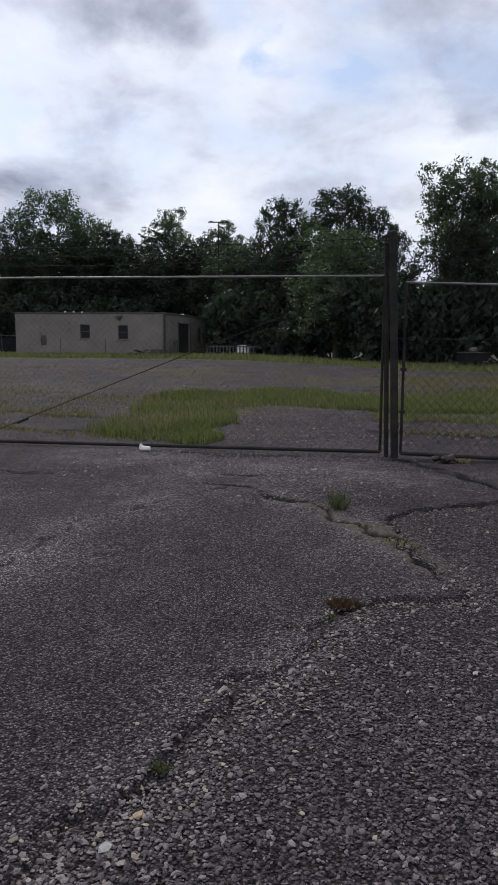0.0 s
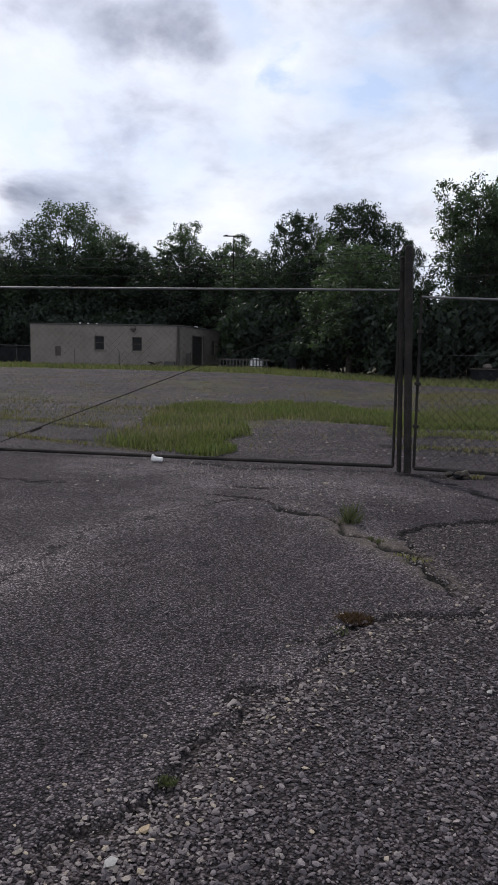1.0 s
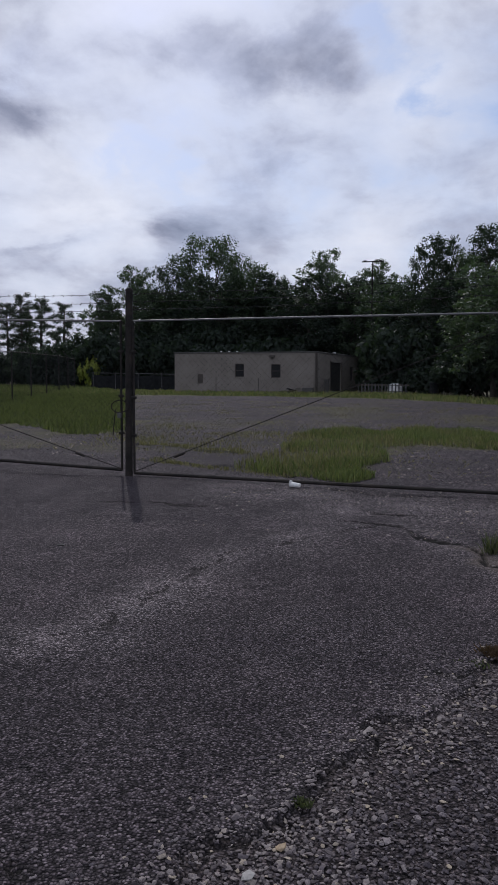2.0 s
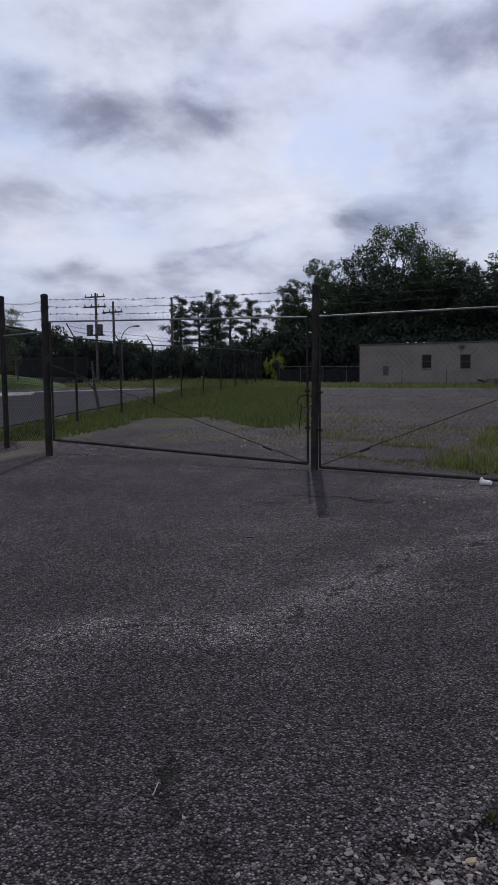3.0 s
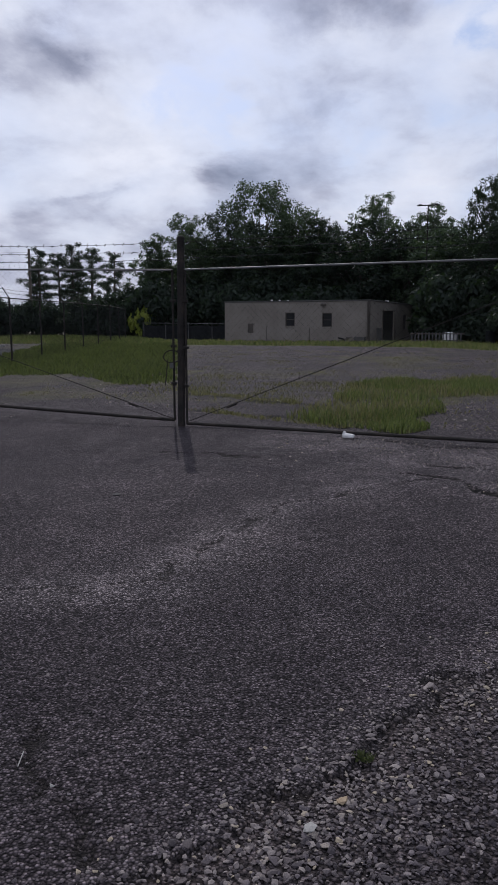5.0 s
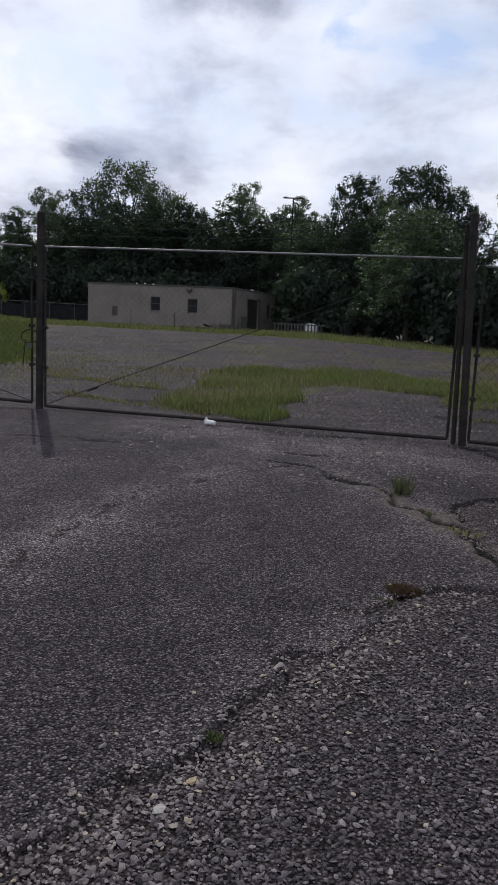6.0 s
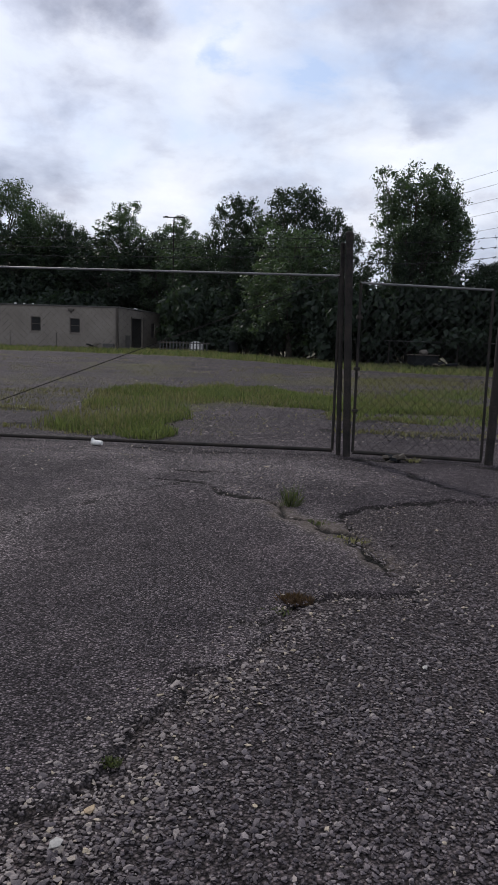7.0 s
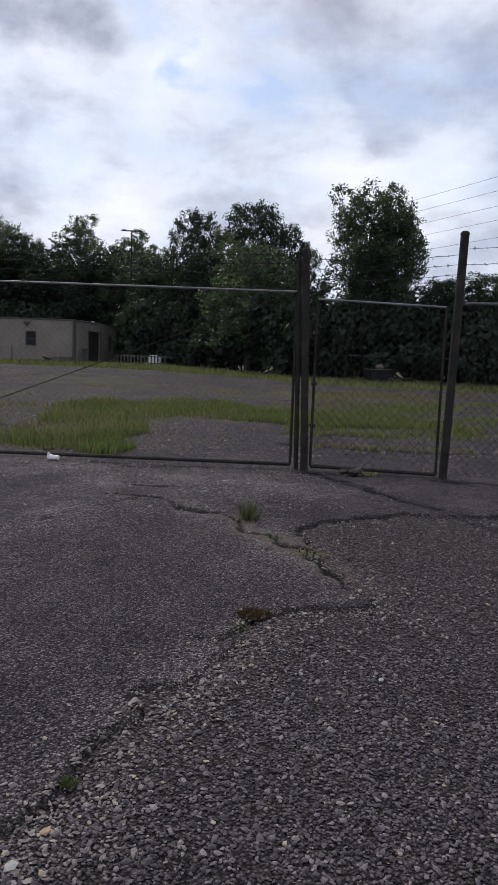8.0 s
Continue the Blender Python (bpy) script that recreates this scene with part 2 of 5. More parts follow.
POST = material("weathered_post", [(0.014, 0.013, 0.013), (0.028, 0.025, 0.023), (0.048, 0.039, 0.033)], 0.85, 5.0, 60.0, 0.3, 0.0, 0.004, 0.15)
WIRE = material("dull_wire", [(0.014, 0.014, 0.015), (0.034, 0.034, 0.036)], 0.9, 6.0, 80.0, 0.1, 0.0, 0.002, 0.1)
WALL = material("faded_block_paint", [(0.145, 0.127, 0.108), (0.185, 0.163, 0.142), (0.215, 0.193, 0.17)], 0.85, 0.7, 14.0, 0.3, 0.0, 0.006)
DARK = material("dark_opening", [(0.012, 0.012, 0.013), (0.022, 0.021, 0.02)], 0.5, 2.0, 20.0, 0.1)
GLASS = material("dusty_window_glass", [(0.008, 0.008, 0.009), (0.018, 0.018, 0.019)], 0.45, 2.0, 20.0, 0.02, spec=0.2)
ROOF = material("tar_roof", [(0.05, 0.048, 0.045), (0.09, 0.085, 0.08)], 0.9, 1.0, 25.0, 0.4)
TRIM = material("dark_brown_trim", [(0.05, 0.042, 0.035), (0.08, 0.065, 0.055)], 0.7, 3.0, 30.0, 0.2)
WOOD = material("weathered_timber", [(0.045, 0.038, 0.032), (0.09, 0.075, 0.06), (0.13, 0.11, 0.09)], 0.85, 2.0, 30.0, 0.5)
BARK = material("bark", [(0.03, 0.025, 0.02), (0.07, 0.058, 0.047)], 0.9, 3.0, 18.0, 0.8, 0.0, 0.03)
CABLE = material("black_cable", [(0.012, 0.012, 0.013), (0.03, 0.03, 0.032)], 0.6, 3.0, 30.0, 0.1)
WHITE = material("chalky_white_paint", [(0.5, 0.5, 0.49), (0.75, 0.75, 0.74)], 0.5, 3.0, 30.0, 0.15)
PAPER = material("crumpled_paper", [(0.55, 0.54, 0.52), (0.8, 0.79, 0.77)], 0.7, 9.0, 60.0, 0.4)
ROAD = material("far_road", [(0.024, 0.024, 0.025), (0.042, 0.042, 0.044)], 0.95, 0.4, 8.0, 0.2, spec=0.05)
DKGREEN = material("dark_painted_metal", [(0.010, 0.011, 0.012), (0.022, 0.023, 0.025)], 0.85, 2.0, 20.0, 0.1, spec=0.1)
LEAF = leaf_material("tree_leaf", (0.036, 0.053, 0.036), (0.078, 0.106, 0.066))
LEAF_DARK = leaf_material("dark_leaf", (0.018, 0.027, 0.021), (0.041, 0.057, 0.042), 0.65)
NEEDLE = leaf_material("pine_needle", (0.018, 0.032, 0.018), (0.045, 0.07, 0.035), 0.5, 0.15)
# sunlight on a bush top, put into a paler yellow-green leaf colour
SUNLIT_YELLOWLEAF = leaf_material("sunlit_yellow_leaf", (0.14, 0.18, 0.03), (0.28, 0.3, 0.06), 0.5, 0.35)
GRASS = leaf_material("grass_blade", (0.06, 0.085, 0.036), (0.19, 0.2, 0.085), 0.65, 0.3)
DRYGRASS = leaf_material("dry_grass_blade", (0.12, 0.105, 0.062), (0.25, 0.22, 0.13), 0.7, 0.3)
LAWNGRASS = leaf_material("lawn_blade", (0.048, 0.064, 0.026), (0.15, 0.158, 0.068), 0.65, 0.3)
REDWEED = leaf_material("rusty_dry_weed", (0.06, 0.036, 0.024), (0.125, 0.075, 0.048), 0.7, 0.2)

# ---- mesh helpers ----


def mesh_of(name, verts, faces, mat, smooth=False):
    me = bpy.data.meshes.new(name)
    me.from_pydata([tuple(v) for v in verts], [], [tuple(f) for f in faces])
    me.materials.append(mat)
    if smooth:
        me.polygons.foreach_set("use_smooth", [True] * len(me.polygons))
    me.update()
    return me


def part(name, bm, mat, parent=None, label="", smooth=False):
    me = bpy.data.meshes.new(name)
    bm.to_mesh(me)
    bm.free()
    me.materials.append(mat)
    if smooth:
        me.polygons.foreach_set("use_smooth", [True] * len(me.polygons))
    ob = new(name, me)
    ob.parent = parent
    return tagged(ob, label)


def piece(name, me, parent, m=None):
    ob = new(name, me)
    ob.parent = parent
    if m is not None:
        ob.matrix_basis = m
    return ob


def thing(name, at, label, category, group="", kind="", rz=0.0):
    ob = new(name)
    ob.empty_display_size = 0.2
    ob.matrix_basis = pose(*at, 0, 0, rz)
    return tagged(ob, label, category, group, kind)


def box(bm, lo, hi, bevel=0.0):
    r = bmesh.ops.create_cube(bm, size=1.0)
    vs = r["verts"]
    for v in vs:
        v.co = Vector([lo[i] + (v.co[i] + 0.5) * (hi[i] - lo[i]) for i in range(3)])
    if bevel:
        es = list({e for v in vs for e in v.link_edges})
        bmesh.ops.bevel(bm, geom=es, offset=bevel, segments=1, affect="EDGES")
    return bm


def rod(bm, a, b, r0, r1=None, n=8, cap=True):
    """A round bar from a to b."""
    a, b = Vector(a), Vector(b)
    r1 = r0 if r1 is None else r1
    d = b - a
    q = d.to_track_quat("Z", "Y")
    rings = []
    for c, r in ((a, r0), (b, r1)):
        rings.append([bm.verts.new(c + q @ Vector((r * math.cos(6.28318 * i / n), r * math.sin(6.28318 * i / n), 0))) for i in range(n)])
    for i in range(n):
        bm.faces.new((rings[0][i], rings[0][(i + 1) % n], rings[1][(i + 1) % n], rings[1][i]))
    if cap:
        bm.faces.new(rings[0][::-1])
        bm.faces.new(rings[1])
    return bm


def dome(bm, c, r, h, n=12):
    rows = []
    for k in range(4):
        a = k / 4 * math.pi / 2
        rows.append([bm.verts.new((c[0] + r * math.cos(a) * math.cos(6.28318 * i / n), c[1] + r * math.cos(a) * math.sin(6.28318 * i / n), c[2] + h * math.sin(a))) for i in range(n)])
    for k in range(3):
        for i in range(n):
            bm.faces.new((rows[k][i], rows[k][(i + 1) % n], rows[k + 1][(i + 1) % n], rows[k + 1][i]))
    bm.faces.new(rows[3])
    return bm


def wires(name, segs, r, mat, parent, sides=3):
    """Many thin straight wires as one mesh."""
    A = np.array([s[0] for s in segs], float)
    B = np.array([s[1] for s in segs], float)
    d = B - A
    d /= np.linalg.norm(d, axis=1, keepdims=True)
    ref = np.where(np.abs(d[:, 2:3]) > 0.9, [[1.0, 0, 0]], [[0, 0, 1.0]])
    u = np.cross(d, ref)
    u /= np.linalg.norm(u, axis=1, keepdims=True)
    w = np.cross(d, u)
    V = []
    for P in (A, B):
        for k in range(sides):
            V.append(P + r * (math.cos(6.28318 * k / sides) * u + math.sin(6.28318 * k / sides) * w))
    V = np.stack(V, 1).reshape(-1, 3)
    faces = []
    for i in range(len(A)):
        o = i * 2 * sides
        for k in range(sides):
            faces.append((o + k, o + (k + 1) % sides, o + sides + (k + 1) % sides, o + sides + k))
    return piece(name, mesh_of(name, V, faces, mat), parent)


def fabric_segs(p0, p1, z0a, z1a, z0b, z1b, pitch=0.075):
    """Chain-link wires between two uprights: both slants, clipped to the panel."""
    p0, p1 = np.array(p0, float), np.array(p1, float)
    L = np.linalg.norm(p1 - p0)
    t = (p1 - p0) / L
    nrm = np.array([-t[1], t[0]])
    H = max(z1a - z0a, z1b - z0b)
    out = []

    def point(s, h, off):
        f = s / L
        lo, hi = z0a + (z0b - z0a) * f, z1a + (z1b - z1a) * f
        p = p0 + t * s + nrm * off
        return (p[0], p[1], lo + (hi - lo) * h / H)
    for sgn in (1, -1):
        s = -H
        while s < L + H:
            a_s, a_h, b_s, b_h = s, 0.0, s + sgn * H, H
            lo_s, hi_s = min(a_s, b_s), max(a_s, b_s)
            if hi_s > 0.01 and lo_s < L - 0.01:
                def at(ss):
                    return (ss - a_s) / (b_s - a_s) * H
                c0, c1 = max(0.0, lo_s), min(L, hi_s)
                out.append((point(c0, at(c0), 0.003 * sgn), point(c1, at(c1), 0.003 * sgn)))
            s += pitch
    return out


def barbed(name, pts, parent, r=0.0035, sag=0.04, seed=1):
    """A twisted strand hung between points with barbs along it."""
    rng = random.Random(seed)
    segs = []
    for a, b in zip(pts, pts[1:]):
        a, b = Vector(a), Vector(b)
        n = max(4, int((b - a).length / 0.14))
        prev = a
        for i in range(1, n + 1):
            f = i / n
            p = a.lerp(b, f) - Vector((0, 0, sag * 4 * f * (1 - f)))
            if i < n:
                p += Vector((0, 0, rng.uniform(-0.008, 0.008)))
                for k in range(2):
                    q = Vector((rng.uniform(-1, 1), rng.uniform(-1, 1), rng.uniform(0.3, 1) * (1 - 2 * k))).normalized() * 0.024
                    segs.append((p - q, p + q))
            segs.append((prev, p))
            prev = p
    return wires(name, segs, r, WIRE, parent)


# ---- ground sheet ----
EDGE = [(-1.0, 1.3), (-0.78, 1.68), (-0.66, 1.89), (-0.55, 2.07), (-0.42, 2.26), (-0.32, 2.45), (-0.24, 2.66), (-0.08, 2.96), (0.12, 3.23), (0.27, 3.52), (0.42, 3.82), (0.51, 3.99), (0.69, 4.13), (0.95, 4.29), (1.2, 4.36)]
SPLIT = [(1.26, 4.4), (1.22, 4.86), (1.13, 5.18), (1.06, 5.47), (0.95, 5.8), (0.76, 6.15), (0.61, 6.56), (0.33, 7.01), (-0.05, 7.37), (-0.5, 7.6)]
ARC = [(-2.8, 2.4), (-2.8, 2.77), (-2.82, 3.2), (-2.47, 3.57), (-1.97, 3.68), (-1.69, 3.86), (-1.6, 4.4), (-1.48, 5.2), (-1.3, 5.8), (-1.0, 6.4), (-0.7, 6.75), (-0.23, 7.4)]
# line, half width, strength; the third is a painted fence shadow, not a crack
CRACKS_AND_SHADOW = [(SPLIT, 0.055, 1.0), ([(1.12, 5.56), (1.16, 5.99), (1.29, 6.29), (1.6, 6.49), (1.89, 6.64), (2.4, 6.72), (3.4, 6.7)], 0.036, 0.9),
          # first entry, off the gate post: fence shadow put into colour and groove
          ([(1.76, 9.2), (1.94, 9.1), (2.26, 8.22), (2.48, 7.34), (2.9, 6.75)], 0.045, 0.8), ([(-0.2, 8.2), (-0.06, 8.15), (0.37, 8.1)], 0.05, 0.9), ([(-0.85, 9.75), (-0.2, 9.53), (0.6, 9.45)], 0.05, 0.7),
          ([(-5.6, 15.2), (-4.2, 14.56), (-3.6, 14.02), (-2.62, 13.8)], 0.19, 1.0), ([(-4.4, 12.3), (-3.5, 12.07), (-2.4, 11.79), (-1.57, 10.85)], 0.15, 1.0),
          (ARC, 0.02, 0.7), ([(-1.5, 2.3), (-1.33, 2.07), (-1.23, 2.01), (-1.14, 1.97), (-1.08, 1.91), (-1.05, 1.81), (-0.99, 1.72)], 0.03, 0.8),
          ([(-3.4, 8.15), (-2.72, 8.11), (-2.1, 8.11)], 0.035, 0.8), ([(2.3, 13.6), (3.2, 13.4), (4.2, 13.3)], 0.2, 0.9), ([(2.1, 11.9), (3.4, 11.4), (5.0, 11.2)], 0.17, 0.9),
          (EDGE, 0.036, 0.5), ([(0.24, 3.8), (0.38, 3.86), (0.65, 4.09)], 0.025, 0.8), ([(3.0, 21.2), (6.5, 20.5), (9.5, 20.0)], 0.2, 0.9), ([(1.75, 9.2), (2.6, 8.95), (3.4, 8.78), (4.6, 8.3)], 0.1, 0.9), ([(-9.2, 10.75), (-7.0, 10.6), (-4.6, 10.25)], 0.03, 0.5)]
SAND = [(-7.2, 7.4), (-8.0, 8.3), (-8.75, 9.7), (-8.95, 11.0), (-10.3, 12.4), (-11.2, 11.9), (-10.4, 10.6), (-9.9, 9.6), (-10.5, 8.0), (-9.0, 6.4)]
LAWN = [(-10.9, 12.5), (-11.8, 16.3), (-12.7, 19.4), (-11.4, 20.2), (-10.2, 19.5), (-8.9, 17.8), (-7.8, 17.3), (-7.1, 17.8), (-8.3, 22.0), (-10.4, 27.5), (-12.8, 34.0), (-15.6, 42.0), (-18.0, 46.0), (-30.0, 70.0), (-60.0, 70.0), (-46.0, 68.0), (-32.0, 56.0), (-20.8, 33.0), (-18.2, 26.5), (-16.0, 20.2), (-14.6, 16.5), (-12.2, 11.6), (-11.4, 11.4)]
PATCH = [(-2.5, 11.7), (-1.75, 11.2), (-1.13, 10.5), (-0.8, 10.35), (-0.75, 11.6), (-0.55, 13.2), (-0.55, 14.9), (-0.26, 15.6), (0.7, 16.3), (1.45, 16.1), (2.45, 15.4), (4.2, 15.0), (6.4, 14.2), (7.0, 16.0), (4.8, 17.8), (3.1, 18.9), (1.5, 20.3), (0.6, 21.4), (-0.4, 20.3), (-1.75, 20.2), (-2.6, 18.4), (-2.2, 14.2)]
VERGE = [(-40, 43.5), (-16, 43.0), (-6, 42.5), (0, 40.8), (5, 38.2), (9, 33.5), (15, 31.5), (22, 30), (24, 38), (10, 45), (0, 51), (-6, 49), (-16, 50), (-40, 60)]


def inside(poly, X, Y):
    ins = np.zeros(X.shape, bool)
    for (x0, y0), (x1, y1) in zip(poly, poly[1:] + poly[:1]):
        ins ^= ((y0 > Y) != (y1 > Y)) & (X < (x1 - x0) * (Y - y0) / (y1 - y0 + 1e-12) + x0)
    return ins


def away(line, X, Y):
    d = np.full(X.shape, 1e9)
    for (x0, y0), (x1, y1) in zip(line, line[1:]):
        L = (x1 - x0) ** 2 + (y1 - y0) ** 2
        f = np.clip(((X - x0) * (x1 - x0) + (Y - y0) * (y1 - y0)) / L, 0, 1)
        d = np.minimum(d, np.hypot(X - x0 - f * (x1 - x0), Y - y0 - f * (y1 - y0)))
    return d


def waves(X, Y, f, seed):
    """A smooth random field from a few dozen sines, about -1 to 1."""
    r = np.random.RandomState(seed)
    out = np.zeros(X.shape)
    for _ in range(14):
        a, k = r.uniform(0, 6.283), f * r.uniform(0.5, 2.0)
        out += np.sin(k * (X * math.cos(a) + Y * math.sin(a)) + r.uniform(0, 6.283))
    return out / 4.5


def smooth(x):
    x = np.clip(x, 0, 1)
    return x * x * (3 - 2 * x)


def lie(X, Y):
    """Height of the land."""
    X, Y = np.asarray(X, float), np.asarray(Y, float)
    z = 0.24 * smooth((Y - 18) / 30) * smooth((8 - X) / 10) - 0.25 * smooth((Y - 52) / 10) * smooth((X + 5) / 6)
    z = z + 0.012 * waves(X, Y, 0.8, 3) * smooth((Y - 1) / 4)
    return z


def height(x, y):
    return float(lie(np.array([x]), np.array([y]))[0])


def gravel_zone(X, Y):
    poly = EDGE + SPLIT[:4] + [(1.16, 5.99), (1.29, 6.29), (1.89, 6.64), (3.4, 6.7), (9, 6.4), (9, -4), (-2.5, -4), (-1.6, 0)]
    return inside(poly, X, Y)


def build_ground():
    far = np.geomspace(1, 300, 44)[1:] * 10 - 10
    gx = np.concatenate([-11 - far[::-1], np.arange(-11, -3.2, 0.07), np.arange(-3.2, 3.4, 0.03), np.arange(3.4, 9, 0.07), 9 + far])
    gy = np.concatenate([-3000 / np.geomspace(1, 3000, 24), np.arange(0.2, 1.4, 0.2), np.arange(1.4, 8.6, 0.026), np.arange(8.6, 22, 0.065), 22 + np.geomspace(1, 60, 70) - 1, 82 + far])
    X, Y = np.meshgrid(gx, gy)
    jx, jy = X + 0.07 * waves(X, Y, 9, 5) + 0.03 * waves(X, Y, 30, 6), Y + 0.07 * waves(X, Y, 9, 7) + 0.03 * waves(X, Y, 30, 8)
    Z = lie(X, Y)
    near = (Y < 24) & (Y > -3) & (np.abs(X) < 14)
    gravel = np.where(near, gravel_zone(jx, jy) * 1.0, 0.0)
    # the asphalt's broken lip stands proud of the loose stones
    dl = away(EDGE, jx, jy)
    Z = Z + np.where((gravel > 0) & near, -0.02, 0.0)
    gravel = gravel * np.clip(1.15 - 0.09 * np.maximum(Y - 4, 0), 0.45, 1)
    crack = np.zeros(X.shape)
    # grooves and darkens each crack, and the painted shadow line the same way
    for i, c in enumerate(CRACKS_AND_SHADOW):
        line, w, deep = c[0], c[1] * 0.75, c[2]
        d = away(line, jx, jy) / np.maximum(0.3, 1 + 0.8 * waves(X, Y, 6, 20 + i))
        Z -= np.where(near, 0.028 * deep * np.clip(1.2 - d / w, 0, 1), 0)
        crack = np.maximum(crack, np.where(near, np.clip((1.3 - d / w) * 2.2, 0, 1) * deep, 0))
    bare = np.zeros(X.shape)
    for line, w, s in ((EDGE, 0.16, 0.5), (SPLIT, 0.28, 0.9), (ARC, 0.3, 0.9), (CRACKS_AND_SHADOW[3][0], 0.45, 0.8), (CRACKS_AND_SHADOW[4][0], 0.5, 0.6), ([(-1.6, 9.4), (0.3, 9.0), (1.0, 8.2), (-0.4, 8.1)], 0.8, 1.0)):
        bare = np.maximum(bare, np.where(near, s * np.exp(-(away(line, X, Y) / w) ** 2) * np.clip(0.75 + 0.5 * waves(X, Y, 3, 60), 0, 1), 0))
    # low swells left by old patching
    Z += np.where(near, 0.02 * np.exp(-(away(ARC, X, Y) / 0.35) ** 2), 0)
    soil = np.zeros(X.shape)
    wx, wy = X + 0.5 * waves(X, Y, 1.5, 9), Y + 0.5 * waves(X, Y, 1.5, 10)
    soil[inside(LAWN, wx, wy)] = 1
    soil[inside(PATCH, wx, wy)] = 0.9
    soil[inside(VERGE, wx, wy)] = 0.95
    soil[(wy > 44) & (wy < 75)] = 0.95
    soil[(np.abs(X) > 60) | (Y > 70) | (Y < -40)] = 1
    dry = np.clip(0.8 * waves(X, Y, 0.5, 12) + 0.4 * waves(X, Y, 2.2, 13) - 0.12, 0, 0.75) * ((Y > 12) & (Y < 44))
    soil = np.maximum(soil, dry)
    sand = np.where(inside(SAND, wx, wy), 1.0, 0.0)
    sand = np.maximum(sand, np.where(near, np.clip(1.2 - away(SPLIT[1:7], jx, jy) / 0.17, 0, 1) * 0.7, 0))
    Z += 0.05 * sand * inside(SAND, X, Y)
    ny, nx = X.shape
    me = bpy.data.meshes.new("ground")
    idx = np.arange(nx * ny).reshape(ny, nx)
    q = np.stack([idx[:-1, :-1], idx[:-1, 1:], idx[1:, 1:], idx[1:, :-1]], -1).reshape(-1, 4)
    me.vertices.add(nx * ny)
    me.vertices.foreach_set("co", np.stack([X, Y, Z], -1).reshape(-1))
    me.loops.add(q.size)
    me.loops.foreach_set("vertex_index", q.reshape(-1).astype(np.int32))
    me.polygons.add(len(q))
    me.polygons.foreach_set("loop_start", np.arange(0, q.size, 4, dtype=np.int32))
    me.polygons.foreach_set("use_smooth", np.ones(len(q), bool))
    for name, a in (("gravel", gravel), ("soil", soil), ("crack", crack), ("sand", sand), ("worn", bare)):
        at = me.attributes.new(name, "FLOAT", "POINT")
        at.data.foreach_set("value", a.reshape(-1).astype(np.float32))
    me.materials.append(GROUND)
    me.update()
    me.validate()
    return tagged(new("ground", me), "cracked grey asphalt lot with loose gravel and weedy soil", "ground", kind="structure")


build_ground()

# ---- loose stones ----


def stone_shape(rng):
    """A knobbly angular stone of unit size: 12 corners, 20 faces."""
    bm = bmesh.new()
    bmesh.ops.create_icosphere(bm, subdivisions=1, radius=0.5)
    for v in bm.verts:
        v.co *= rng.uniform(0.55, 1.3)
        v.co.z *= 0.45
    V = np.array([v.co[:] for v in bm.verts])
    Fc = [tuple(v.index for v in f.verts) for f in bm.faces]
    bm.free()
    return V, np.array(Fc)


def scatter_stones(name, pts, sizes, label, seed, mat):
    rng = random.Random(seed)
    nr = np.random.RandomState(seed)
    shapes = [stone_shape(rng) for _ in range(24)]
    VV, FF, off = [], [], 0
    for (x, y, z), s in zip(pts, sizes):
        V, Fc = shapes[nr.randint(24)]
        a = nr.uniform(0, 6.283)
        c, si = math.cos(a), math.sin(a)
        sx, sy = nr.uniform(0.8, 1.3), nr.uniform(0.65, 1.0)
        P = V * [s * sx, s * sy, s]
        P = np.stack([P[:, 0] * c - P[:, 1] * si, P[:, 0] * si + P[:, 1] * c, P[:, 2]], -1)
        P[:, 2] += P[:, 0] * nr.uniform(-0.35, 0.35) + P[:, 1] * nr.uniform(-0.35, 0.35)
        VV.append(P + [x, y, z + 0.08 * s])
        FF.append(Fc + off)
        off += len(V)
    ob = new(name, mesh_of(name, np.concatenate(VV), np.concatenate(FF), mat))
    return tagged(ob, label, "gravel", kind="stuff")


